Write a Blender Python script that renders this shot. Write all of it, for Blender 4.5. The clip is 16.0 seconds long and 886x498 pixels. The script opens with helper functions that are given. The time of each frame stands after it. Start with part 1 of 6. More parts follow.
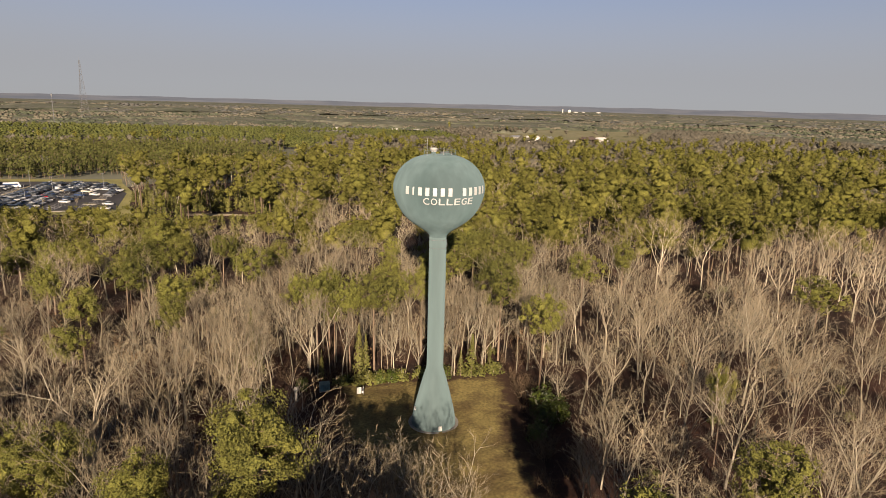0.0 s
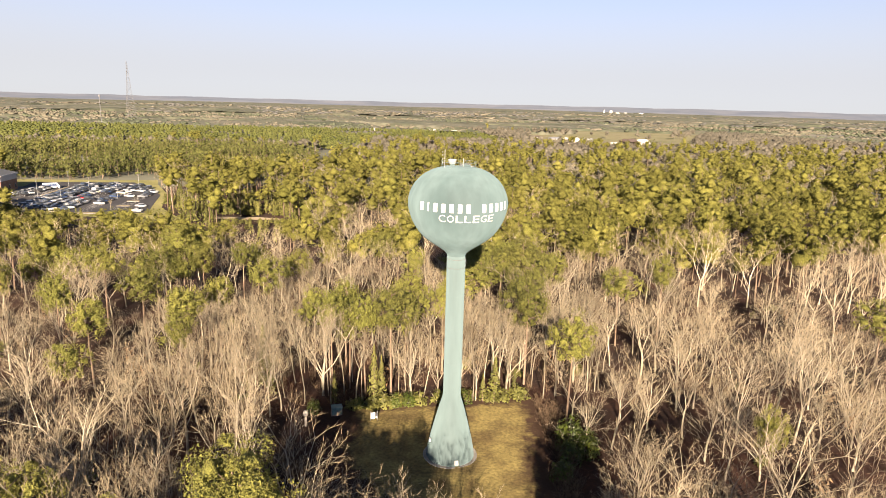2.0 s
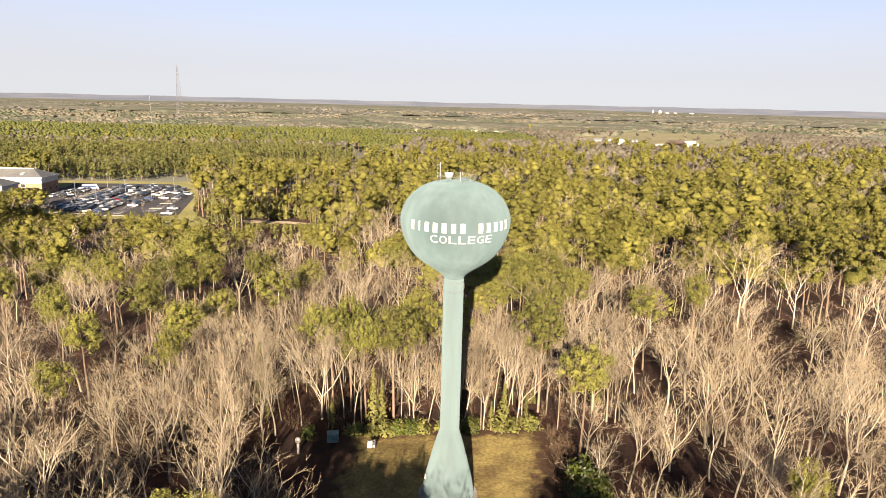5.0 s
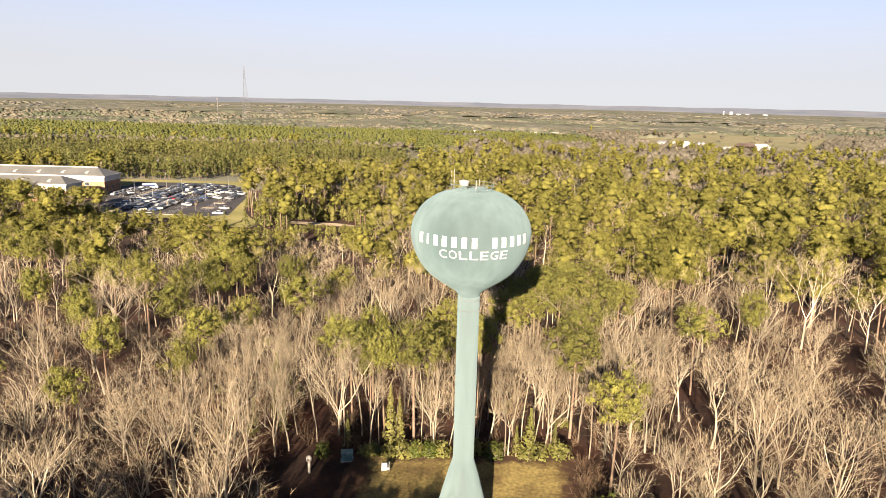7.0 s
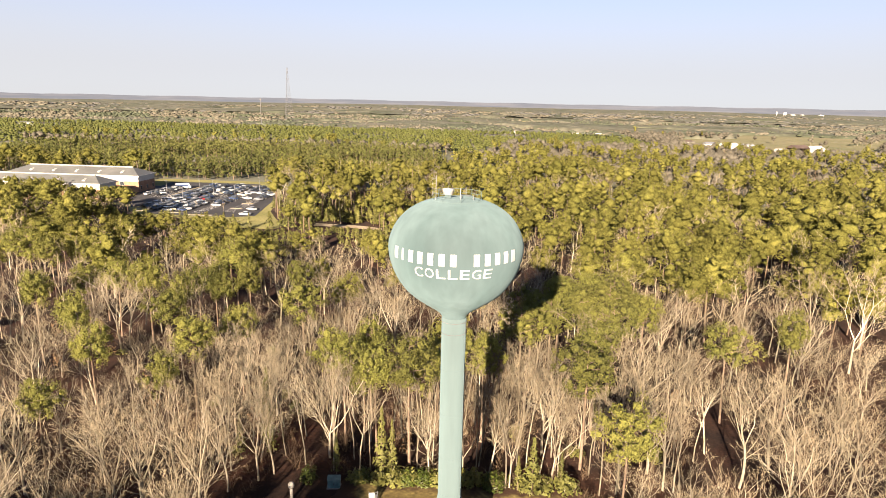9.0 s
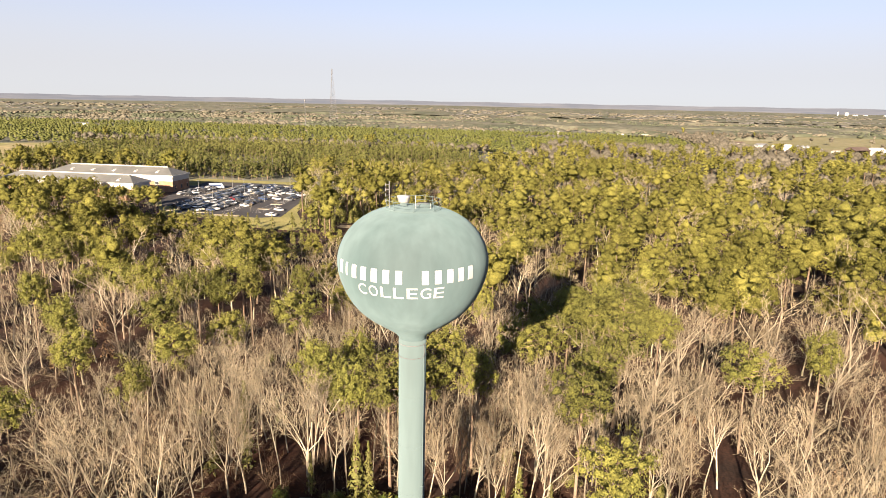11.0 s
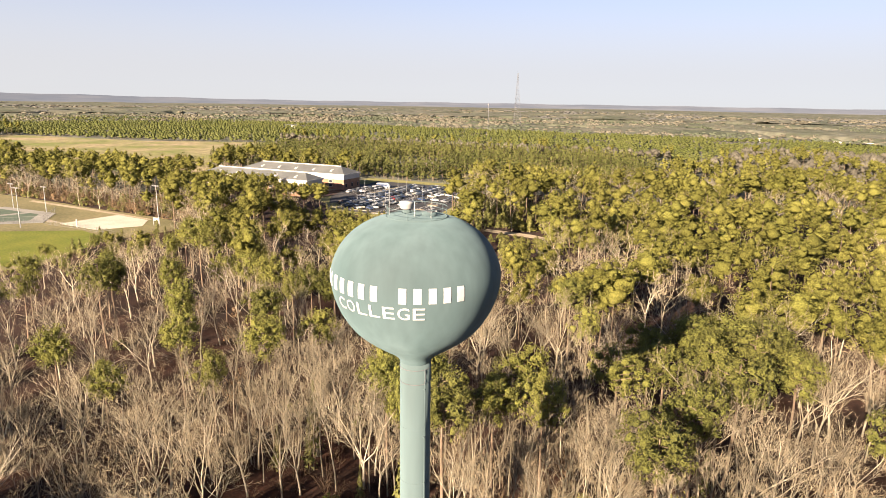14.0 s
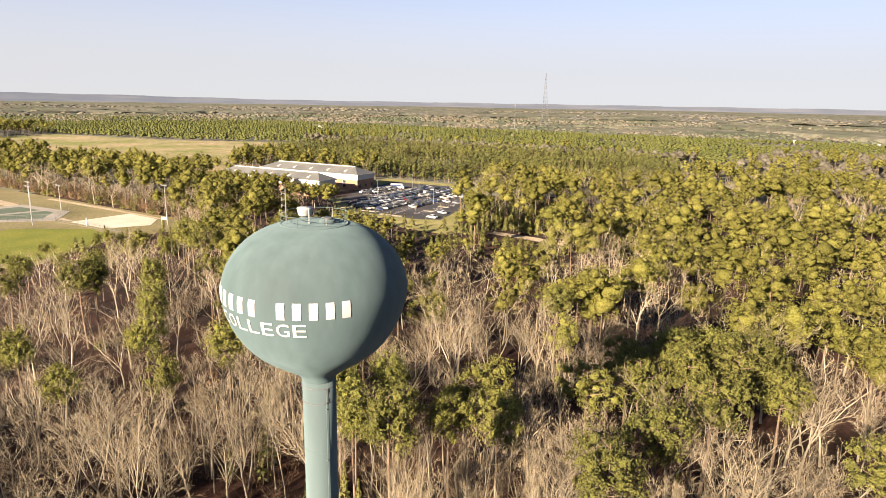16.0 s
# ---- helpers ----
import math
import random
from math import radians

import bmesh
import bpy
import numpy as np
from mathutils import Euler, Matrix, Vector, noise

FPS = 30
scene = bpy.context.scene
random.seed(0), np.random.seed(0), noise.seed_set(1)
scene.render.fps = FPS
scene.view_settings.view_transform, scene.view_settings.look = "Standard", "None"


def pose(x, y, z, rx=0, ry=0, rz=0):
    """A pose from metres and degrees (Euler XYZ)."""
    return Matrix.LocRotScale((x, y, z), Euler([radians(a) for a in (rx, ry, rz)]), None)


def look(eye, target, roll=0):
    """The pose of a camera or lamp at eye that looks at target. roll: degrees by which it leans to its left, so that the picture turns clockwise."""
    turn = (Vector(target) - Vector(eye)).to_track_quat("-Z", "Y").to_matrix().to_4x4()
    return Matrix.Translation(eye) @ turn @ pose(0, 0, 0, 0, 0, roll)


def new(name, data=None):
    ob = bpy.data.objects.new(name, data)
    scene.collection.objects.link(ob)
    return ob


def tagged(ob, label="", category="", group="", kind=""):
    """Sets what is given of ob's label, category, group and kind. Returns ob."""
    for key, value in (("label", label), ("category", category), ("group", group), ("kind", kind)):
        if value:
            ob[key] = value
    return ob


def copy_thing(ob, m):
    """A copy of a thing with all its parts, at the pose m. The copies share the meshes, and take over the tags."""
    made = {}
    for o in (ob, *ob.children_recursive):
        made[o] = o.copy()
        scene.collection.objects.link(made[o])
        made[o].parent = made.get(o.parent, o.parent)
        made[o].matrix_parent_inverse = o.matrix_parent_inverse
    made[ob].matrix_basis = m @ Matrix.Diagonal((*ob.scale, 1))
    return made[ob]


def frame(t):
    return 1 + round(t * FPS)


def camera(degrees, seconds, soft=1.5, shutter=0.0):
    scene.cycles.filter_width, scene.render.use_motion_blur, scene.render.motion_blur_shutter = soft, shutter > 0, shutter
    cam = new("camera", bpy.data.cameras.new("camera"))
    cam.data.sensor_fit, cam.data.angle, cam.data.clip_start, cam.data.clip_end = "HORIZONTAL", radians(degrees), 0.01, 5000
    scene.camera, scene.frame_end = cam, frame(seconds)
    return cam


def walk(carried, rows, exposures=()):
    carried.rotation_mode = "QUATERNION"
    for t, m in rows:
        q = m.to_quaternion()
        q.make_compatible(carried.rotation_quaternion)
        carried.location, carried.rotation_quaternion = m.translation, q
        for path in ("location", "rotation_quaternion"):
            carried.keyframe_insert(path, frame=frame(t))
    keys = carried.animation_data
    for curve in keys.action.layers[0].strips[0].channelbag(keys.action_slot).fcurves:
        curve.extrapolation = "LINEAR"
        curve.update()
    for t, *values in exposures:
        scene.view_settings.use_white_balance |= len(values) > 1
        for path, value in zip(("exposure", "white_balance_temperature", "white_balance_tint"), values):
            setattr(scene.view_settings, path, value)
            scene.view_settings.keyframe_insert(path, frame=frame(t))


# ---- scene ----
cam = camera(69.60, 16.0, soft=0.9)
# seconds, place in metres, turn in degrees
ROWS = [
    (0.0, -0.135, -0.273, 45.288, 77.036, -1.465, -11.676),
    (0.5, 0.890, 1.692, 45.524, 77.026, -1.494, -10.658),
    (1.0, 1.936, 3.593, 45.725, 77.012, -1.492, -9.726),
    (1.5, 2.835, 5.229, 45.937, 76.982, -1.482, -9.038),
    (2.0, 3.774, 6.705, 46.203, 76.968, -1.495, -8.185),
    (2.5, 4.751, 8.157, 46.443, 76.948, -1.470, -7.138),
    (3.0, 5.640, 9.404, 46.643, 76.892, -1.441, -6.498),
    (5.5, 11.693, 14.816, 47.239, 76.886, -1.334, -3.150),
    (6.0, 13.006, 16.187, 47.297, 76.876, -1.343, -1.799),
    (6.5, 14.257, 17.764, 47.297, 76.871, -1.330, -0.101),
    (7.0, 15.572, 19.684, 47.287, 76.849, -1.299, 1.317),
    (7.5, 16.690, 21.626, 47.308, 76.836, -1.281, 2.101),
    (8.0, 17.976, 23.544, 47.265, 76.838, -1.258, 3.203),
    (8.5, 19.495, 25.526, 47.211, 76.807, -1.219, 4.381),
    (9.0, 21.053, 27.369, 47.179, 76.812, -1.214, 5.182),
    (11.5, 29.744, 36.203, 46.890, 76.790, -1.039, 10.703),
    (12.0, 31.577, 37.802, 46.764, 76.792, -1.016, 12.539),
    (12.5, 33.436, 39.377, 46.676, 76.821, -0.993, 16.090),
    (13.0, 35.369, 41.029, 46.580, 76.843, -0.966, 20.688),
    (13.5, 37.322, 42.977, 46.555, 76.878, -0.904, 24.282),
    (14.0, 39.071, 44.870, 46.483, 76.898, -0.884, 26.039),
    (14.5, 40.788, 46.875, 46.507, 76.907, -0.859, 28.170),
    (15.0, 42.528, 48.971, 46.519, 76.913, -0.863, 28.859),
    (15.5, 43.988, 50.728, 46.489, 76.909, -0.891, 28.851),
    (16.0, 45.283, 52.261, 46.476, 76.899, -0.930, 28.840),
]
# exposure falls off towards the clip's dark opening
EXPO = [(0.0, 1.54), (0.5, 1.84), (1.0, 2.19), (1.5, 2.45), (3.0, 2.56), (16.0, 2.56)]
walk(cam, [(t, pose(*p)) for t, *p in ROWS], EXPO)

# ---- world, sun ----
SUN_AZ, SUN_EL = 189.3, 18.3
world = bpy.data.worlds.new("sky")
scene.world = world
world.use_nodes = True
wn = world.node_tree.nodes
sky = wn.new("ShaderNodeTexSky")
sky.sky_type = "NISHITA"
sky.sun_disc = False
sky.sun_elevation, sky.sun_rotation = radians(SUN_EL), radians(SUN_AZ)
sky.air_density, sky.dust_density, sky.ozone_density = 0.3, 0.3, 1.0
# pale haze, thick along the horizon and thinning out towards the zenith
haze = wn.new("ShaderNodeMixRGB")
haze.inputs[2].default_value = (2.56, 2.50, 2.52, 1)
where = wn.new("ShaderNodeTexCoord")
axes = wn.new("ShaderNodeSeparateXYZ")
thin = wn.new("ShaderNodeMapRange")
thin.interpolation_type = "SMOOTHSTEP"
for socket, number in (("From Min", 0.03), ("From Max", 0.32), ("To Min", 0.95), ("To Max", 0.03)):
    thin.inputs[socket].default_value = number
world.node_tree.links.new(where.outputs["Generated"], axes.inputs[0])
world.node_tree.links.new(axes.outputs["Z"], thin.inputs["Value"])
world.node_tree.links.new(thin.outputs[0], haze.inputs[0])
wn["Background"].inputs["Strength"].default_value = 0.05
world.node_tree.links.new(sky.outputs[0], haze.inputs[1])
world.node_tree.links.new(haze.outputs[0], wn["Background"].inputs["Color"])
sun = new("sun", bpy.data.lights.new("sun", "SUN"))
sun.data.energy, sun.data.angle, sun.data.color = 5.0, radians(0.6), (1.0, 0.79, 0.59)
toward = Vector((math.sin(radians(SUN_AZ)) * math.cos(radians(SUN_EL)), math.cos(radians(SUN_AZ)) * math.cos(radians(SUN_EL)), math.sin(radians(SUN_EL))))
sun.matrix_world = look(toward * 300, (0, 0, 0))


# ---- materials ----
def surface(name, a, b, scale=0.3, rough=0.8, fine=6.0, fine_amount=0.25, bump=0.0, metal=0.0, per_object=0.0, per_island=0.0, translucent=0.0, stretch=(1, 1, 1), spec=0.3, per_tree=0.0, relief=0.1):
    """Two tones mixed by a broad noise, broken by a fine one, in metres of the world."""
    m = bpy.data.materials.new(name)
    m.use_nodes = True
    nt = m.node_tree
    n, link = nt.nodes, nt.links.new
    bsdf = n["Principled BSDF"]
    geo = n.new("ShaderNodeNewGeometry")
    mapping = n.new("ShaderNodeMapping")
    mapping.inputs["Scale"].default_value = stretch
    link(geo.outputs["Position"], mapping.inputs["Vector"])
    broad = n.new("ShaderNodeTexNoise")
    broad.inputs["Scale"].default_value, broad.inputs["Detail"].default_value = scale, 4
    link(mapping.outputs[0], broad.inputs["Vector"])
    ramp = n.new("ShaderNodeValToRGB")
    ramp.color_ramp.elements[0].position, ramp.color_ramp.elements[1].position = 0.36, 0.64
    ramp.color_ramp.elements[0].color, ramp.color_ramp.elements[1].color = (*a, 1), (*b, 1)
    link(broad.outputs["Fac"], ramp.inputs["Fac"])
    small = n.new("ShaderNodeTexNoise")
    small.inputs["Scale"].default_value, small.inputs["Detail"].default_value = fine, 3
    link(mapping.outputs[0], small.inputs["Vector"])
    span = n.new("ShaderNodeMapRange")
    span.inputs["From Min"].default_value, span.inputs["From Max"].default_value = 0.3, 0.7
    span.inputs["To Min"].default_value, span.inputs["To Max"].default_value = 1 - fine_amount, 1 + fine_amount
    link(small.outputs["Fac"], span.inputs["Value"])
    value = span.outputs[0]
    for amount, node, out in ((per_object, "ShaderNodeObjectInfo", "Random"), (per_island, "ShaderNodeNewGeometry", "Random Per Island")):
        if amount:
            src = n.new(node)
            r = n.new("ShaderNodeMapRange")
            r.inputs["To Min"].default_value, r.inputs["To Max"].default_value = 1 - amount, 1 + amount
            link(src.outputs[out], r.inputs["Value"])
            mul = n.new("ShaderNodeMath")
            mul.operation = "MULTIPLY"
            link(value, mul.inputs[0])
            link(r.outputs[0], mul.inputs[1])
            value = mul.outputs[0]
    if per_tree:
        tone, mul = n.new("ShaderNodeAttribute"), n.new("ShaderNodeMath")
        tone.attribute_name = "tone"
        mul.operation = "MULTIPLY_ADD"
        mul.inputs[1].default_value, mul.inputs[2].default_value = per_tree, 1.0
        link(tone.outputs["Fac"], mul.inputs[0])
        both = n.new("ShaderNodeMath")
        both.operation = "MULTIPLY"
        link(value, both.inputs[0])
        link(mul.outputs[0], both.inputs[1])
        value = both.outputs[0]
    hsv = n.new("ShaderNodeHueSaturation")
    link(value, hsv.inputs["Value"])
    link(ramp.outputs["Color"], hsv.inputs["Color"])
    link(hsv.outputs[0], bsdf.inputs["Base Color"])
    bsdf.inputs["Roughness"].default_value, bsdf.inputs["Metallic"].default_value = rough, metal
    bsdf.inputs["Specular IOR Level"].default_value = spec
    if bump:
        bp = n.new("ShaderNodeBump")
        bp.inputs["Strength"].default_value, bp.inputs["Distance"].default_value = bump, relief
        link(small.outputs["Fac"], bp.inputs["Height"])
        link(bp.outputs[0], bsdf.inputs["Normal"])
    if translucent:
        tr, mix = n.new("ShaderNodeBsdfTranslucent"), n.new("ShaderNodeMixShader")
        link(hsv.outputs[0], tr.inputs["Color"])
        mix.inputs[0].default_value = translucent
        link(bsdf.outputs[0], mix.inputs[1])
        link(tr.outputs[0], mix.inputs[2])
        link(mix.outputs[0], n["Material Output"].inputs["Surface"])
    return m


BARK = surface("pale_bark", (0.1750, 0.1510, 0.1096), (0.2912, 0.2598, 0.1976), 0.12, 0.9, 5, 0.3, per_object=0.35, per_tree=0.35)
TWIG = surface("bare_twigs", (0.1619, 0.1285, 0.0815), (0.2290, 0.1908, 0.1287), 0.06, 0.9, 0.8, 0.2, per_object=0.25, per_island=0.25, translucent=0.12, per_tree=0.25)
PINE_BARK = surface("pine_bark", (0.100, 0.070, 0.048), (0.172, 0.128, 0.092), 0.2, 0.95, 4, 0.3, per_object=0.2)
NEEDLES = surface("pine_needles", (0.1050, 0.1051, 0.0245), (0.1553, 0.1475, 0.0362), 0.07, 0.9, 3.2, 0.42, bump=1.0, relief=0.45, per_island=0.16, translucent=0.35, per_tree=0.22, spec=0.1)
NEAR_NEEDLES = surface("green_pine_needles", (0.1046, 0.1084, 0.0223), (0.1549, 0.1518, 0.0326), 0.07, 0.9, 4.5, 0.42, bump=1.0, relief=0.5, per_object=0.22, per_island=0.18, translucent=0.25)
PLANTED = surface("plantation_needles", (0.0516, 0.0571, 0.0132), (0.0832, 0.0865, 0.0215), 0.012, 0.9, 0.3, 0.2, per_tree=0.2, per_island=0.12, translucent=0.2)
LOW_PLANTED = surface("young_plantation_needles", (0.0653, 0.0763, 0.0168), (0.0933, 0.1009, 0.0272), 0.012, 0.9, 0.3, 0.15, per_tree=0.2, translucent=0.3)
YOUNG = surface("young_pine_needles", (0.0681, 0.0718, 0.0164), (0.1071, 0.1030, 0.0250), 0.05, 0.7, 0.5, 0.2, per_object=0.2, per_island=0.3, translucent=0.2)
LEAVES = surface("evergreen_leaves", (0.029, 0.043, 0.007), (0.058, 0.072, 0.012), 0.4, 0.45, 2, 0.25, per_object=0.15, per_island=0.35, translucent=0.2)
BRUSHWOOD = surface("brown_brushwood", (0.0638, 0.0413, 0.0240), (0.0975, 0.0690, 0.0420), 0.1, 0.95, 1.5, 0.25, per_object=0.2, per_island=0.3)
BEECH = surface("dry_beech_leaves", (0.128, 0.076, 0.038), (0.188, 0.124, 0.068), 0.4, 0.85, 2, 0.25, per_island=0.3, translucent=0.2)
# brown leaf litter, darkened further to stand in for the wood's deep shade
SHADED_LITTER = surface("shaded_leaf_litter", (0.0126, 0.0051, 0.0026), (0.0331, 0.0122, 0.0056), 0.12, 1.0, 2.5, 0.4, bump=0.6)
VERGE = surface("olive_verge_grass", (0.136, 0.132, 0.040), (0.216, 0.196, 0.072), 0.06, 1.0, 1.2, 0.25, bump=0.4)
TURF = surface("dormant_turf", (0.1071, 0.0969, 0.0408), (0.1666, 0.1428, 0.0680), 0.035, 1.0, 0.8, 0.2, bump=0.3)
LAWN = surface("green_lawn", (0.085, 0.105, 0.006), (0.125, 0.130, 0.012), 0.07, 1.0, 1.5, 0.25, bump=0.3)
HAY = surface("straw_field", (0.125, 0.138, 0.030), (0.255, 0.200, 0.112), 0.022, 1.0, 0.15, 0.3, bump=0.2)
MEADOW = surface("pasture", (0.1162, 0.1162, 0.0473), (0.1725, 0.1515, 0.0780), 0.01, 1.0, 0.1, 0.2)
TANGRASS = surface("dry_bank_grass", (0.207, 0.167, 0.081), (0.265, 0.213, 0.115), 0.1, 1.0, 1, 0.2)
SAND = surface("pale_sand", (0.376, 0.336, 0.268), (0.448, 0.400, 0.328), 0.1, 1.0, 2, 0.1)
DIRT = surface("sandy_track", (0.259, 0.207, 0.138), (0.317, 0.265, 0.184), 0.15, 1.0, 2, 0.15)
ASPHALT = surface("asphalt", (0.026, 0.026, 0.029), (0.043, 0.041, 0.041), 0.06, 0.9, 1.5, 0.2)
GREYLOT = surface("pale_gravel", (0.184, 0.178, 0.173), (0.242, 0.230, 0.219), 0.05, 1.0, 0.5, 0.15)
CONCRETE = surface("concrete", (0.1694, 0.1610, 0.1449), (0.2219, 0.2093, 0.1890), 0.3, 0.9, 3, 0.15, bump=0.2)
LINES = surface("white_road_paint", (0.468, 0.468, 0.442), (0.612, 0.612, 0.595), 0.5, 0.7, 4, 0.2)
COURT = surface("green_court", (0.056, 0.080, 0.054), (0.088, 0.112, 0.080), 0.1, 0.8, 1, 0.12)
COURT_EDGE = surface("grey_court_edge", (0.192, 0.184, 0.160), (0.248, 0.236, 0.208), 0.1, 0.8, 1, 0.12)
TANK = surface("sage_green_paint", (0.0446, 0.0705, 0.0746), (0.0668, 0.0966, 0.1033), 0.15, 0.75, 1.1, 0.09, stretch=(1, 1, 0.25), spec=0.12)
SHAFT = surface("pale_sage_paint", (0.0679, 0.0979, 0.1030), (0.0787, 0.1120, 0.1172), 0.35, 0.8, 1.2, 0.06, stretch=(1, 1, 0.12), spec=0.15)
LETTER = surface("white_sign_paint", (0.2981, 0.3046, 0.3046), (0.3370, 0.3434, 0.3434), 0.5, 0.6, 3, 0.05)
VENT = surface("white_vent_paint", (0.2248, 0.2248, 0.2208), (0.2720, 0.2720, 0.2656), 1, 0.5, 6, 0.08)
STEEL = surface("galvanised_steel", (0.242, 0.248, 0.254), (0.322, 0.328, 0.334), 1, 0.45, 6, 0.12, metal=0.6)
DARKMETAL = surface("dark_metal", (0.035, 0.040, 0.045), (0.070, 0.070, 0.075), 1, 0.6, 6, 0.15)
BRICK = surface("tan_brick", (0.207, 0.115, 0.069), (0.259, 0.155, 0.098), 0.4, 0.9, 5, 0.2)
STUCCO = surface("white_stucco", (0.391, 0.374, 0.348), (0.459, 0.438, 0.408), 0.2, 0.9, 2, 0.06)
for chalky in (TANK, SHAFT):
    chalky.node_tree.nodes["Principled BSDF"].inputs["Diffuse Roughness"].default_value = 1.0
ROOF = surface("grey_green_roofing", (0.0804, 0.0828, 0.0804), (0.1066, 0.1091, 0.1033), 0.12, 0.55, 1, 0.1)
GLASS = surface("dark_glass", (0.020, 0.025, 0.030), (0.040, 0.045, 0.050), 0.5, 0.08, 2, 0.1, spec=0.6)
TYRE = surface("tyre_rubber", (0.015, 0.015, 0.016), (0.030, 0.030, 0.030), 2, 0.9, 8, 0.2)
WHITEPAINT = surface("white_boards", (0.425, 0.421, 0.404), (0.510, 0.501, 0.484), 0.3, 0.6, 2, 0.07)
TEAL = surface("teal_metal", (0.058, 0.115, 0.121), (0.104, 0.173, 0.178), 0.9, 0.35, 3, 0.2)
RUST = surface("rusty_roof", (0.056, 0.040, 0.034), (0.088, 0.066, 0.056), 0.3, 0.7, 2, 0.2)
# far woods: distance haze is put into these greyed, low-contrast base colours
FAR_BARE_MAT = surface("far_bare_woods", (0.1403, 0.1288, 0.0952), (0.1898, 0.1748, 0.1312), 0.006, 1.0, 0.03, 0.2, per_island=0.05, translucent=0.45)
MIXED_BARE = surface("tan_leafless_crowns", (0.1296, 0.1176, 0.0896), (0.1858, 0.1708, 0.1343), 0.02, 1.0, 0.2, 0.2, per_island=0.04, translucent=0.55, per_tree=0.12)
# greyer still for the farther pines, as haze painted into the colour
HAZE_TINTED_WOODS = surface("haze_tinted_far_woods", (0.098, 0.100, 0.094), (0.135, 0.132, 0.124), 0.004, 1.0, 0.02, 0.15, translucent=0.4)
FAR_FLOOR = surface("far_scrub_floor", (0.0902, 0.0950, 0.0650), (0.1330, 0.1300, 0.0980), 0.005, 1.0, 0.03, 0.25)
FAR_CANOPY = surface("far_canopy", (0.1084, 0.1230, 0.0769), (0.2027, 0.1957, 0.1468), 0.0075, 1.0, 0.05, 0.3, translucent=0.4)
FAR_PINE_MAT = surface("far_pine_woods", (0.0862, 0.1000, 0.0630), (0.1162, 0.1300, 0.0864), 0.006, 1.0, 0.03, 0.2, per_island=0.05, translucent=0.45)
GREYSTEEL = surface("weathered_grey_steel", (0.0828, 0.0828, 0.0882), (0.1134, 0.1134, 0.1197), 0.5, 0.8, 2, 0.1)
FENCE = surface("fence_mesh_grey", (0.092, 0.092, 0.092), (0.138, 0.138, 0.133), 0.5, 0.7, 3, 0.1)


# ---- mesh tools ----
class Shape:
    """Vertices and faces gathered for one mesh."""

    def __init__(self):
        self.v, self.f = [], []

    def add(self, verts, faces):
        k = len(self.v)
        self.v.extend(tuple(p) for p in verts)
        self.f.extend(tuple(i + k for i in f) for f in faces)
        return self

    def box(self, x0, x1, y0, y1, z0, z1):
        p = [(x, y, z) for z in (z0, z1) for x, y in ((x0, y0), (x1, y0), (x1, y1), (x0, y1))]
        return self.add(p, [(3, 2, 1, 0), (4, 5, 6, 7), (0, 1, 5, 4), (1, 2, 6, 5), (2, 3, 7, 6), (3, 0, 4, 7)])

    def lathe(self, profile, n=48, at=(0, 0, 0)):
        k = len(profile)
        p = [(at[0] + r * math.cos(2 * math.pi * i / n), at[1] + r * math.sin(2 * math.pi * i / n), at[2] + z) for r, z in profile for i in range(n)]
        f = [(j * n + i, j * n + (i + 1) % n, (j + 1) * n + (i + 1) % n, (j + 1) * n + i) for j in range(k - 1) for i in range(n)]
        f += [tuple(range(n))[::-1], tuple((k - 1) * n + i for i in range(n))]
        return self.add(p, f)

    def rod(self, a, b, r0, r1=None, n=6):
        r1 = r0 if r1 is None else r1
        a, b = Vector(a), Vector(b)
        d = (b - a).normalized()
        u = d.orthogonal().normalized()
        w = d.cross(u)
        ring = [math.cos(2 * math.pi * i / n) * u + math.sin(2 * math.pi * i / n) * w for i in range(n)]
        p = [a + r0 * q for q in ring] + [b + r1 * q for q in ring]
        f = [(i, (i + 1) % n, n + (i + 1) % n, n + i) for i in range(n)] + [tuple(range(n))[::-1], tuple(range(n, 2 * n))]
        return self.add(p, f)

    def ring(self, radius, tube, z, n=48, m=6, at=(0, 0)):
        p = [(at[0] + (radius + tube * math.cos(2 * math.pi * j / m)) * math.cos(2 * math.pi * i / n), at[1] + (radius + tube * math.cos(2 * math.pi * j / m)) * math.sin(2 * math.pi * i / n), z + tube * math.sin(2 * math.pi * j / m)) for i in range(n) for j in range(m)]
        f = [(i * m + j, ((i + 1) % n) * m + j, ((i + 1) % n) * m + (j + 1) % m, i * m + (j + 1) % m) for i in range(n) for j in range(m)]
        return self.add(p, f)

    def prism(self, outline, z0, z1):
        k = len(outline)
        p = [(x, y, z0) for x, y in outline] + [(x, y, z1) for x, y in outline]
        return self.add(p, [tuple(range(k))[::-1], tuple(range(k, 2 * k))] + [(i, (i + 1) % k, k + (i + 1) % k, k + i) for i in range(k)])

    def mesh(self, name, material, smooth=False):
        me = bpy.data.meshes.new(name)
        me.from_pydata(self.v, [], self.f)
        me.materials.append(material)
        if smooth:
            me.shade_smooth()
        me.update()
        return me


def part(name, shape, material, parent, label="", smooth=False):
    ob = new(name, shape.mesh(name, material, smooth))
    ob.parent = parent
    return tagged(ob, label)


def base(name, m, label, category, group="", kind=""):
    ob = new(name)
    ob.matrix_world = m
    ob.matrix_basis = m
    return tagged(ob, label, category, group, kind)


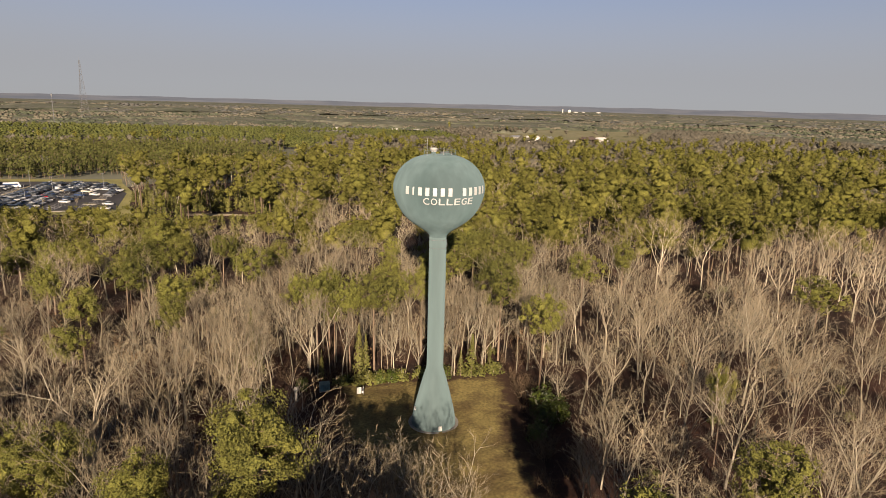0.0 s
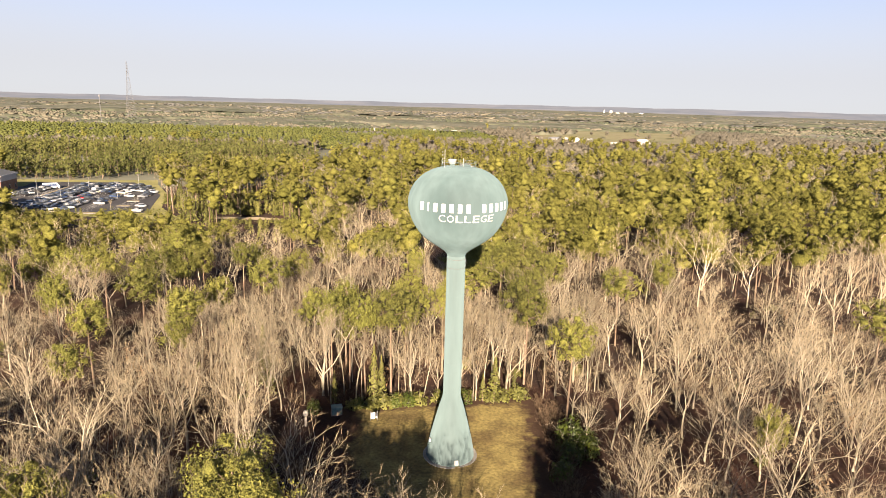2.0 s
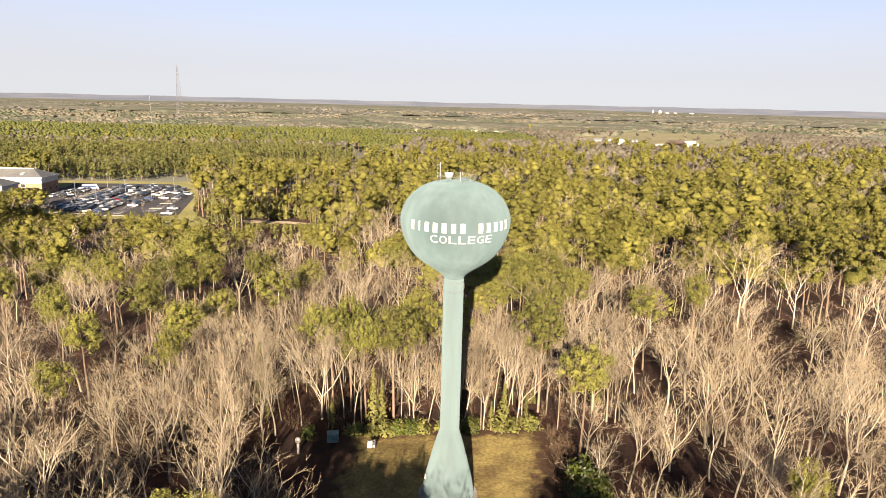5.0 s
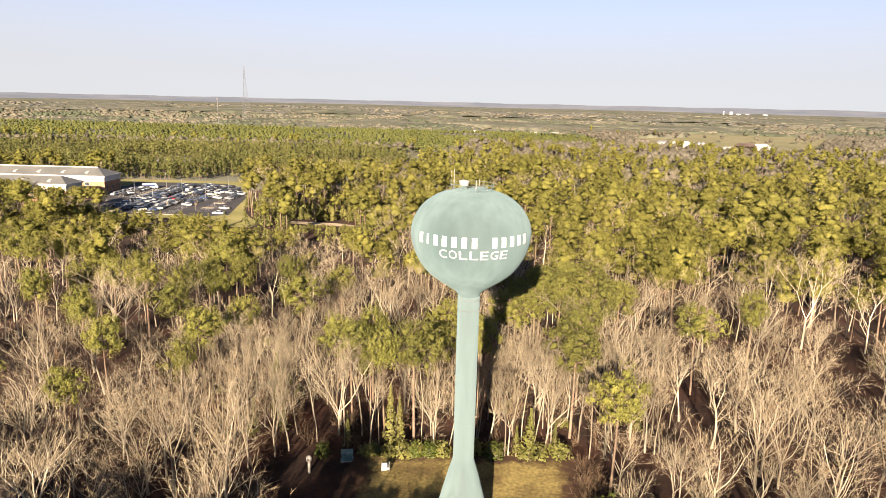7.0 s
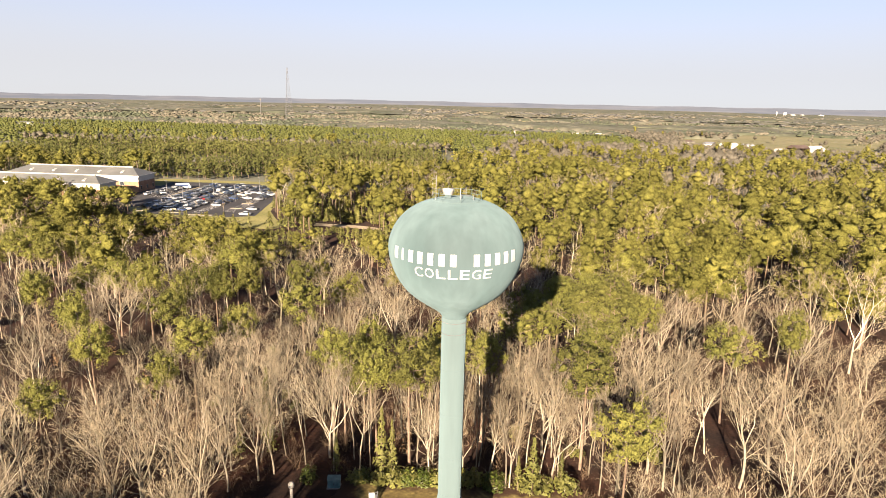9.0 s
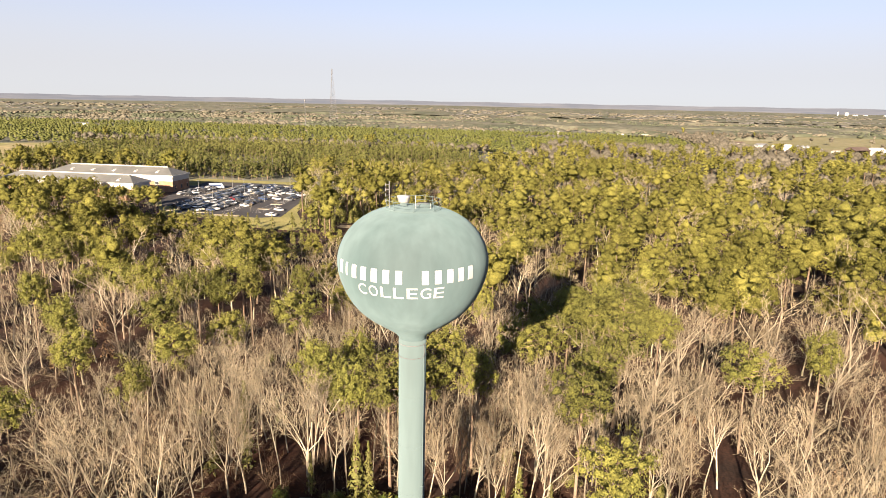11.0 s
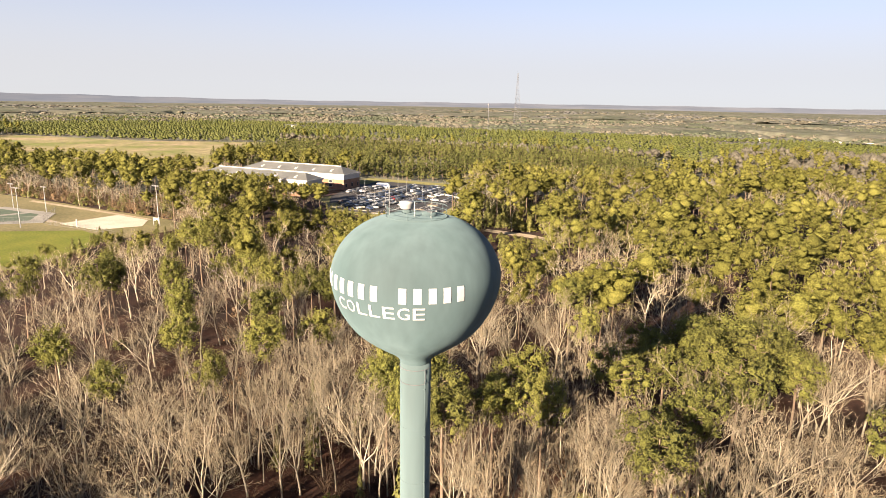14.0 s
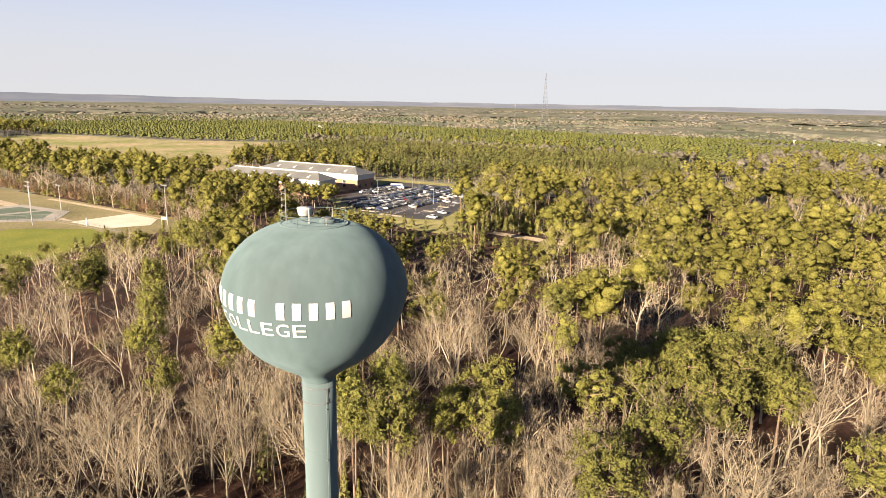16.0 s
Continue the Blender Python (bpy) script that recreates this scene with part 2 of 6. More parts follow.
def tri_mesh(name, verts, tris, materials, slots=None):
    """A mesh from arrays of vertices and triangles."""
    me = bpy.data.meshes.new(name)
    me.vertices.add(len(verts))
    me.vertices.foreach_set("co", np.ascontiguousarray(verts, np.float32).ravel())
    me.loops.add(3 * len(tris))
    me.loops.foreach_set("vertex_index", np.ascontiguousarray(tris, np.int32).ravel())
    me.polygons.add(len(tris))
    me.polygons.foreach_set("loop_start", np.arange(0, 3 * len(tris), 3, dtype=np.int32))
    for m in materials:
        me.materials.append(m)
    if slots is not None:
        me.polygons.foreach_set("material_index", np.ascontiguousarray(slots, np.int32))
    me.update(calc_edges=True)
    return me


def inside(poly, x, y):
    """Which of the points lie in the polygon."""
    hit = np.zeros(np.shape(x), bool)
    for (x0, y0), (x1, y1) in zip(poly, poly[1:] + poly[:1]):
        if y0 != y1:
            hit ^= ((y0 > y) != (y1 > y)) & (x < (x1 - x0) * (y - y0) / (y1 - y0) + x0)
    return hit


FOOT = -1.5


def ground_z(x, y):
    """The land lies level, dips a little round the tower and rises towards the horizon."""
    r = np.hypot(x, y)
    s = np.clip((r - 900) / 3900, 0, 1)
    dip = np.clip((150 - np.hypot(x - 14, y - 72)) / 85, 0, 1)
    return FOOT * dip * dip * (3 - 2 * dip) + 2 * s * s * (3 - 2 * s) + 2.5 * np.clip((r - 900) / 500, 0, 1) * np.sin(x / 310 + 1) * np.sin(y / 270)


def wave(x, y, size, seed):
    """A smooth random field from 0 to 1, of features about size metres wide."""
    r = np.random.default_rng(seed)
    total = np.zeros(np.shape(x))
    for k in range(7):
        a, ph, f = r.uniform(0, 2 * math.pi), r.uniform(0, 2 * math.pi), r.uniform(0.6, 1.6) * 2 * math.pi / (2 * size)
        total = total + np.sin((x * math.cos(a) + y * math.sin(a)) * f + ph)
    return 0.5 + total / 7


# ---- ground ----
CLEARING = [(-7, 100), (-3, 100), (3, 99.4), (18, 99.0), (33, 98.5), (33.5, 90), (30, 80), (27, 71), (24, 58), (20, 34), (16, 12), (12, 12), (15, 34), (18.5, 58), (15, 67), (6, 76), (-4, 81), (-9, 91)]
LOT = [(-158, 363), (-109, 364), (-98, 345), (-84, 320), (-76, 272), (-84, 268), (-119, 269), (-130, 290), (-152, 325)]
LOT_ROOM = [(-170, 374), (-100, 374), (-95, 356), (-81, 321), (-74, 284), (-66, 268), (-58, 256), (-60, 248), (-80, 250), (-92, 258), (-90, 262), (-122, 264), (-136, 282), (-148, 288), (-146, 318), (-150, 345), (-170, 350)]
BUILDING_ROOM = [(-232, 287), (-147, 287), (-147, 345), (-232, 345)]
SPORT = [(-420, 232), (-276, 223), (-230, 221), (-205, 219), (-168, 218), (-150, 214), (-144, 202), (-149, 180), (-136, 148), (-150, 128), (-200, 118), (-420, 60)]
HAYFIELD = [(-750, 503), (-550, 520), (-424, 588), (-360, 560), (-345, 478), (-318, 388), (-262, 352), (-262, 318), (-330, 296), (-480, 300), (-690, 380)]
PASTURE = [(292, 640), (380, 660), (450, 800), (540, 930), (630, 1060), (520, 1120), (420, 1140), (362, 1010), (318, 960), (250, 990), (180, 985), (150, 955), (250, 900), (240, 800), (250, 700)]
FARMYARD = [(215, 760), (235, 700), (285, 640), (390, 680), (390, 750), (300, 790), (240, 850)]
PLOUGH = [(430, 540), (560, 600), (640, 560), (520, 470), (440, 480)]
TRACK = [(-322, 760), (-309, 760), (-300, 850), (-312, 930), (-326, 930), (-316, 850)]


def sheet(name, outline, material, label, height=0.03, category="grass"):
    """A thin layer on the land."""
    s = Shape()
    cx, cy = sum(p[0] for p in outline) / len(outline), sum(p[1] for p in outline) / len(outline)
    z = float(ground_z(np.array(cx), np.array(cy)))
    s.prism(outline, z - 0.3, z + height)
    return tagged(new(name, s.mesh(name, material)), label, category, kind="structure")


def make_ground():
    rings = np.concatenate([np.linspace(2, 300, 31), np.geomspace(310, 5600, 70)])
    n = 120
    ang = np.linspace(0, 2 * math.pi, n, endpoint=False)
    x = (rings[:, None] * np.sin(ang)).ravel()
    y = (rings[:, None] * np.cos(ang)).ravel()
    v = np.stack([np.append(x, 0.0), np.append(y, 0.0), ground_z(np.append(x, 0.0), np.append(y, 0.0))], 1)
    i, j = np.meshgrid(np.arange(len(rings) - 1), np.arange(n), indexing="ij")
    a, b, c, d = i * n + j, i * n + (j + 1) % n, (i + 1) * n + (j + 1) % n, (i + 1) * n + j
    t = np.concatenate([np.stack([a.ravel(), b.ravel(), c.ravel()], 1), np.stack([a.ravel(), c.ravel(), d.ravel()], 1), np.stack([np.full(n, len(x)), np.arange(n), (np.arange(n) + 1) % n], 1)[:, (0, 2, 1)]])
    # beyond 360 m a paler floor keeps the shadowed gaps between trees light
    far = np.hypot(*v[t].mean(axis=1)[:, :2].T) > 360
    me = tri_mesh("ground", v, t, [SHADED_LITTER, FAR_FLOOR], far.astype(np.int32))
    me.shade_smooth()
    return tagged(new("ground", me), "brown leaf-littered forest floor stretching to the horizon", "ground", kind="structure")


make_ground()


def edge_distance(poly, x, y):
    """Metres from the polygon's edge, positive inside."""
    best = np.full(np.shape(x), 1e9)
    for (x0, y0), (x1, y1) in zip(poly, poly[1:] + poly[:1]):
        dx, dy = x1 - x0, y1 - y0
        u = np.clip(((x - x0) * dx + (y - y0) * dy) / (dx * dx + dy * dy), 0, 1)
        best = np.minimum(best, np.hypot(x - x0 - u * dx, y - y0 - u * dy))
    return np.where(inside(poly, x, y), best, -best)


def lawn_material():
    """Winter grass that thins out into leaf litter towards the wood's edge."""
    m = surface("thinning_winter_grass", (0.085, 0.060, 0.021), (0.175, 0.138, 0.046), 0.28, 1.0, 2.2, 0.3, bump=0.6)
    n, link = m.node_tree.nodes, m.node_tree.links.new
    share, noise, add, step, mix = n.new("ShaderNodeAttribute"), n.new("ShaderNodeTexNoise"), n.new("ShaderNodeMath"), n.new("ShaderNodeMapRange"), n.new("ShaderNodeMixRGB")
    share.attribute_name = "grass"
    noise.inputs["Scale"].default_value, noise.inputs["Detail"].default_value = 0.55, 6
    geo = n["Geometry"]
    link(geo.outputs["Position"], noise.inputs["Vector"])
    link(share.outputs["Fac"], add.inputs[0])
    link(noise.outputs["Fac"], add.inputs[1])
    for socket, number in (("From Min", 0.85), ("From Max", 1.15)):
        step.inputs[socket].default_value = number
    link(add.outputs[0], step.inputs["Value"])
    link(step.outputs[0], mix.inputs[0])
    mix.inputs[1].default_value = (0.034, 0.017, 0.008, 1)
    bsdf = n["Principled BSDF"]
    link(bsdf.inputs["Base Color"].links[0].from_socket, mix.inputs[2])
    link(mix.outputs[0], bsdf.inputs["Base Color"])
    return m


def clearing_lawn():
    """A fine grid over the clearing that carries how thick the grass stands."""
    gx, gy = np.arange(-14, 42, 0.5), np.arange(6, 106, 0.5)
    x, y = (q.ravel() for q in np.meshgrid(gx, gy))
    d = edge_distance(LAWN_EDGE, x, y)
    z = ground_z(x, y) + 0.13 + 0.10 * (wave(x, y, 3.5, 41) - 0.5) + 0.05 * (wave(x, y, 1.1, 42) - 0.5)
    z = np.where(d > -3, z, ground_z(x, y) - 0.05)
    i, j = np.meshgrid(np.arange(len(gy) - 1), np.arange(len(gx) - 1), indexing="ij")
    a = (i * len(gx) + j).ravel()
    a = a[d[a] > -5]
    b, c, e = a + 1, a + len(gx) + 1, a + len(gx)
    me = tri_mesh("clearing_lawn", np.stack([x, y, z], 1), np.concatenate([np.stack([a, b, c], 1), np.stack([a, c, e], 1)]), [lawn_material()])
    me.attributes.new("grass", "FLOAT", "POINT").data.foreach_set("value", np.clip(0.5 + 0.16 * d, 0, 1.4).astype(np.float32))
    me.shade_smooth()
    tagged(new("clearing_lawn", me), "patchy yellow-brown winter grass round the water tower's foot", "grass", kind="structure")


# east edge follows a shade line; the dark litter colour beyond stands for shade
LAWN_EDGE = [(5.2, 98.8), (9, 99.4), (18, 99.2), (31.5, 98.8), (31, 94), (28.4, 86), (26.6, 78), (26.5, 71), (24.5, 58), (21, 34), (16, 12), (12, 12), (14.5, 34), (18, 58), (14, 66), (8.5, 74), (5.8, 80), (3.2, 86), (4.6, 92)]
clearing_lawn()
sheet("lot_verge", LOT_ROOM, VERGE, "dry olive-tan grass bank round the parking lot", 0.03)
sheet("parking_lot", LOT, ASPHALT, "dark asphalt parking lot with painted stalls", 0.07, "parking lot")
sheet("service_drive", [(-160, 345), (-150, 345), (-128, 290), (-134, 282), (-146, 300)], ASPHALT, "asphalt service drive beside the brick building", 0.05, "road")
sheet("sports_ground", SPORT, TURF, "tan winter turf of the sports ground", 0.03)
sheet("bright_lawn", [(-193, 172), (-171, 187), (-152, 183), (-146, 172), (-140, 148), (-156, 138), (-190, 155)], LAWN, "bright green lawn inside the ball field fence", 0.06)
sheet("sand_infield", [(-189, 191), (-187, 213.5), (-168, 212), (-160, 203), (-168, 190)], SAND, "pale sand infield of the ball field", 0.09, "sand")
sheet("turf_path", [(-250, 219.5), (-200, 217), (-168, 214), (-168, 212.8), (-200, 214.5), (-250, 217)], DIRT, "pale dirt footpath round the sports ground", 0.05, "path")
sheet("turf_path", [(-330, 208), (-196, 191), (-190, 192.4), (-250, 203), (-330, 212)], DIRT, "pale dirt footpath beside the ball court", 0.055, "path")
sheet("hay_field", HAYFIELD, HAY, "pale straw-yellow mown hay field beyond the building", 0.1, "field")
sheet("pasture", PASTURE, MEADOW, "dry green-tan farm pasture", 0.4, "field")
sheet("gravel_yard", [(300, 655), (312, 652), (352, 676), (346, 690), (306, 668)], GREYLOT, "pale grey gravel yard by the barn", 0.5, "yard")
sheet("plough_field", PLOUGH, HAY, "tan ploughed field at the edge of the woods", 0.1, "field")
sheet("dirt_road", TRACK, DIRT, "pale dirt road through the pine plantation", 0.1, "road")
sheet("sandy_lane", [(-48, 258), (-48, 262.5), (-30, 260.5), (-18, 256), (-22, 254), (-32, 256)], DIRT, "pale sandy lane opening among the pines", 0.05, "road")
for k, (fx, fy, w, d) in enumerate(((-900, 1250, 260, 90), (-1500, 1700, 420, 120), (650, 1900, 380, 110), (1100, 1500, 300, 100), (-300, 2300, 500, 120), (1600, 2600, 600, 150), (-2000, 2600, 600, 160), (300, 1650, 260, 60))):
    sheet("far_field", [(fx - w, fy - d), (fx + w * 0.7, fy - d * 1.1), (fx + w, fy + d * 0.8), (fx - w * 0.6, fy + d)], MEADOW, "pale farm field far off among the woods", 0.7, "field")

# ---- water tower ----
AX, AY = 17.3, 85.3
PROFILE = [(1.19, 27.0), (1.28, 27.25), (1.6, 27.6), (2.23, 28.05), (2.92, 28.5), (3.61, 28.98), (4.26, 29.5), (4.8, 30.05), (5.3, 30.75), (5.69, 31.45), (5.99, 32.2), (6.21, 33.0), (6.3, 33.7), (6.28, 34.3), (6.12, 35.0), (5.82, 35.7), (5.37, 36.4), (4.75, 37.05), (4.06, 37.55), (3.27, 37.95), (2.48, 38.2), (1.58, 38.35), (0.6, 38.42), (0.05, 38.43)]


def tank_radius(z):
    for (r0, z0), (r1, z1) in zip(PROFILE, PROFILE[1:]):
        if z0 <= z <= z1:
            return r0 + (r1 - r0) * (z - z0) / (z1 - z0)
    return 0.05


def on_tank(az, z, lift):
    """A place on the tank's skin; az in degrees from the south, towards the east."""
    a, r = radians(az), tank_radius(z) + lift
    return (math.sin(a) * r, -math.cos(a) * r, z)


def smooth_profile(pts, steps=3):
    out = []
    for i in range(len(pts) - 1):
        p0, p1, p2, p3 = (Vector(pts[max(0, min(len(pts) - 1, i + k))]) for k in (-1, 0, 1, 2))
        for s in range(steps):
            t = s / steps
            out.append(tuple(0.5 * ((2 * p1) + (p2 - p0) * t + (2 * p0 - 5 * p1 + 4 * p2 - p3) * t * t + (3 * p1 - p0 - 3 * p2 + p3) * t ** 3)))
    return out + [pts[-1]]


def water_tower():
    t = base("water_tower", pose(AX, AY, 0), "sage green steel water tower with bulbous tank and flared stem", "water tower")
    part("foundation", Shape().lathe([(3.75, FOOT - 0.2), (3.75, FOOT + 0.14), (3.7, FOOT + 0.18)], 56), CONCRETE, t, "round concrete foundation ring")
    bell = smooth_profile([(3.3, FOOT + 0.17), (3.22, -0.6), (2.97, 0.8), (2.6, 2.4), (2.15, 4.2), (1.7, 5.9), (1.36, 7.0), (1.22, 7.6), (1.19, 8.2)])
    stem = part("stem", Shape().lathe(bell + [(1.19, 12), (1.19, 17), (1.19, 22), (1.19, 27.05)], 64), SHAFT, t, "pale green flared steel stem", True)
    part("tank", Shape().lathe(smooth_profile(PROFILE), 96), TANK, t, "weathered sage green bulbous steel tank", True)
    for z in (25.45, 26.6):
        part("cable_band", Shape().ring(1.21, 0.026, z), GREYSTEEL, stem, "thin grey cable band round the neck", True)
    for z in (8.2, 12.3, 17.0, 21.7):
        part("weld_seam", Shape().ring(1.19, 0.02, z, 64), SHAFT, stem, smooth=True)
    a = radians(62)
    cx, cy = math.sin(a), -math.cos(a)
    part("conduit", Shape().rod((1.26 * cx, 1.26 * cy, 7.6), (1.26 * cx, 1.26 * cy, 26.6), 0.024), SHAFT, stem, "grey cable conduit up the stem")
    for z in range(9, 26, 4):
        part("bracket", Shape().box(1.2 * cx - 0.08, 1.2 * cx + 0.1, 1.2 * cy - 0.08, 1.2 * cy + 0.08, z, z + 0.06), SHAFT, stem)
    part("cable_loop", Shape().rod((1.3 * cx, 1.3 * cy, 26.6), (1.36 * cx, 1.36 * cy, 26.0), 0.03).rod((1.36 * cx, 1.36 * cy, 26.0), (1.25 * cx, 1.25 * cy, 25.5), 0.03), DARKMETAL, stem, "dark drooping cable loop at the neck")
    door = part("access_door", Shape().box(0.1, 0.62, -3.3, -3.0, FOOT + 0.35, FOOT + 1.0), WHITEPAINT, t, "small white access door in the stem's foot")
    part("notice", Shape().box(-3.0, -2.76, -0.6, -0.2, 1.0, 1.4), WHITEPAINT, t, "small white notice plate")
    # first line: one plain bar for each character of the name, second line: lettered
    for chars, az0, az1, z0, z1, word in (("7+5", -57, 61.0, 33.52, 34.56, None), ("", -31.5, 35.0, 32.36, 33.24, "COLLEGE")):
        if word is None:
            gap = [k for k in range(13) if k != 7]
            step = (az1 - az0) / 13
            for k in gap:
                wide = 0.22 if k == 1 else 0.52
                mid = az0 + (k + 0.5) * step
                s = Shape()
                rows, cols = 5, 5
                pts = [on_tank(mid + step * wide * (i / (cols - 1) - 0.5), z0 + (z1 - z0) * j / (rows - 1), 0.04) for j in range(rows) for i in range(cols)]
                back = [on_tank(mid + step * wide * (i / (cols - 1) - 0.5), z0 + (z1 - z0) * j / (rows - 1), -0.02) for j in range(rows) for i in range(cols)]
                s.add(pts, [(j * cols + i, j * cols + i + 1, (j + 1) * cols + i + 1, (j + 1) * cols + i) for j in range(rows - 1) for i in range(cols - 1)])
                edge = list(range(cols)) + [j * cols + cols - 1 for j in range(1, rows)] + [(rows - 1) * cols + i for i in range(cols - 2, -1, -1)] + [j * cols for j in range(rows - 2, 0, -1)]
                ne = len(edge)
                s.add([pts[e] for e in edge] + [back[e] for e in edge], [(i, ne + i, ne + (i + 1) % ne, (i + 1) % ne) for i in range(ne)])
                part("letter_bar", s, LETTER, t, "plain white painted letter bar")
        else:
            step = (az1 - az0) / len(word)
            for k, ch in enumerate(word):
                cu = bpy.data.curves.new("letter", "FONT")
                cu.body, cu.size, cu.offset, cu.extrude, cu.resolution_u = ch, 1.0, 0.004, 0.0, 3
                tmp = bpy.data.objects.new("letter", cu)
                scene.collection.objects.link(tmp)
                me = bpy.data.meshes.new_from_object(tmp.evaluated_get(bpy.context.evaluated_depsgraph_get()))
                bpy.data.objects.remove(tmp)
                bm = bmesh.new()
                bm.from_mesh(me)
                bmesh.ops.subdivide_edges(bm, edges=[e for e in bm.edges if e.calc_length() > 0.3], cuts=2)
                bmesh.ops.triangulate(bm, faces=bm.faces)
                xs, ys = [v.co.x for v in bm.verts], [v.co.y for v in bm.verts]
                x0, x1, y0, y1 = min(xs), max(xs), min(ys), max(ys)
                for v in bm.verts:
                    u, w = (v.co.x - x0) / (x1 - x0), (v.co.y - y0) / (y1 - y0)
                    v.co = on_tank(az0 + step * (k + 0.5 + (u - 0.5) * 0.8), z0 + (z1 - z0) * w, 0.045)
                bm.to_mesh(me)
                bm.free()
                me.materials.clear()
                me.materials.append(LETTER)
                ob = new("letter", me)
                ob.parent = t
                tagged(ob, "white painted letter " + ch)
    # top platform
    rail = part("railing", Shape().ring(2.24, 0.02, 38.98), SHAFT, t, "round steel railing on the tank's crown", True)
    part("mid_rail", Shape().ring(2.24, 0.014, 38.64), SHAFT, rail, smooth=True)
    part("toe_rail", Shape().ring(2.25, 0.03, 38.26), SHAFT, rail, smooth=True)
    for k in range(8):
        a = 2 * math.pi * k / 8 + 0.2
        part("rail_post", Shape().rod((2.24 * math.cos(a), 2.24 * math.sin(a), 38.15), (2.24 * math.cos(a), 2.24 * math.sin(a), 38.98), 0.02), SHAFT, rail)
    vent = part("roof_vent", Shape().lathe([(0.40, 38.70), (0.46, 38.76), (0.47, 38.86), (0.49, 38.88), (0.50, 39.0), (0.52, 39.02), (0.53, 39.14), (0.54, 39.17), (0.52, 39.25), (0.05, 39.3)], 28, (-0.85, 0.05, 0)), VENT, t, "white flared drum-shaped roof vent", True)
    part("vent_neck", Shape().lathe([(0.34, 38.25), (0.3, 38.4), (0.3, 38.72)], 20, (-0.85, 0.05, 0)), SHAFT, vent, "pale green vent neck", True)
    hatch = part("hatch", Shape().lathe([(0.56, 38.25), (0.56, 38.5), (0.5, 38.58), (0.05, 38.62)], 20, (0.95, 0.25, 0)), TANK, t, "round green access hatch", True)
    part("hatch_lid", Shape().lathe([(0.3, 38.58), (0.3, 38.68), (0.05, 38.72)], 14, (1.0, 0.3, 0)), DARKMETAL, hatch, "small dark lid", True)
    part("roof_box", Shape().box(0.2, 0.75, 0.5, 1.0, 38.25, 38.62), DARKMETAL, t, "dark equipment box on the tank's crown")
    mast = part("antenna_mast", Shape().rod((-1.9, -0.66, 38.1), (-1.9, -0.66, 40.5), 0.032), STEEL, t, "pale antenna mast with short cross arms")
    for k, z in enumerate((38.9, 39.35, 39.8, 40.2)):
        part("cross_arm", Shape().rod((-2.2, -0.72, z), (-1.88, -0.66, z), 0.016).rod((-2.2, -0.72, z - 0.13), (-2.2, -0.72, z + 0.13), 0.022), STEEL, mast)
    for x, y, h, w in ((0.35, -0.93, 1.15, 0.045), (-0.95, 1.2, 1.1, 0.028), (0.75, 1.0, 1.0, 0.025), (1.5, -0.6, 0.5, 0.025)):
        part("whip_antenna", Shape().rod((x, y, 38.2), (x, y, 38.3 + h), w, w * 0.7), VENT, t, "slender pale whip antenna")
    return t


water_tower()


# ---- small things in the clearing ----
def utility_box(x, y):
    t = base("utility_box", pose(x, y, FOOT, 0, 0, 8), "teal metal utility box standing in shade at the wood's edge", "utility box")
    part("body", Shape().box(-0.78, 0.78, -0.45, 0.45, 0.12, 1.2), TEAL, t)
    part("lid", Shape().add([(-0.85, -0.52, 1.2), (0.85, -0.52, 1.2), (0.85, 0.52, 1.36), (-0.85, 0.52, 1.36), (-0.85, -0.52, 1.26), (0.85, -0.52, 1.26), (0.85, 0.52, 1.42), (-0.85, 0.52, 1.42)], [(3, 2, 1, 0), (4, 5, 6, 7), (0, 1, 5, 4), (1, 2, 6, 5), (2, 3, 7, 6), (3, 0, 4, 7)]), TEAL, t, "sloping teal lid")
    part("plinth", Shape().box(-0.9, 0.9, -0.56, 0.56, -0.05, 0.12), CONCRETE, t, "concrete plinth")
    part("handle", Shape().box(-0.05, 0.05, -0.5, -0.45, 0.55, 0.75), DARKMETAL, t, "dark handle")


def meter_board(x, y):
    t = base("meter_board", pose(x, y, FOOT, 0, 0, 6), "white electric meter board on two metal posts", "meter board")
    part("panel", Shape().box(-0.5, 0.18, -0.06, 0.0, 0.35, 1.45), WHITEPAINT, t, "white painted panel")
    part("meter", Shape().box(0.22, 0.52, -0.16, 0.0, 0.85, 1.3), DARKMETAL, t, "dark meter box")
    part("meter", Shape().box(0.26, 0.5, -0.12, 0.0, 0.45, 0.75), WHITEPAINT, t, "small white switch box")
    for px in (-0.52, 0.56):
        part("post", Shape().rod((px, 0.03, -0.2), (px, 0.03, 1.6), 0.04), STEEL, t)
    part("crossbar", Shape().rod((-0.56, 0.05, 1.4), (0.6, 0.05, 1.4), 0.03), STEEL, t)


def vent_pipe(x, y):
    t = base("vent_pipe", pose(x, y, FOOT), "grey standpipe with a hooded round head", "standpipe")
    part("pipe", Shape().lathe([(0.2, -0.2), (0.2, 1.5), (0.16, 1.6)], 14), CONCRETE, t, smooth=True)
    part("hood", Shape().lathe([(0.12, 1.55), (0.36, 1.8), (0.4, 2.1), (0.3, 2.4), (0.05, 2.5)], 16), CONCRETE, t, "rounded pale hood", True)
    part("opening", Shape().lathe([(0.14, -0.03), (0.14, 0.03)], 12).add([], []), DARKMETAL, t, "dark round opening").matrix_basis = pose(0, -0.38, 2.08, 90)


utility_box(1.6, 98.6)
meter_board(7.2, 95.9)
vent_pipe(-2.9, 95.3)


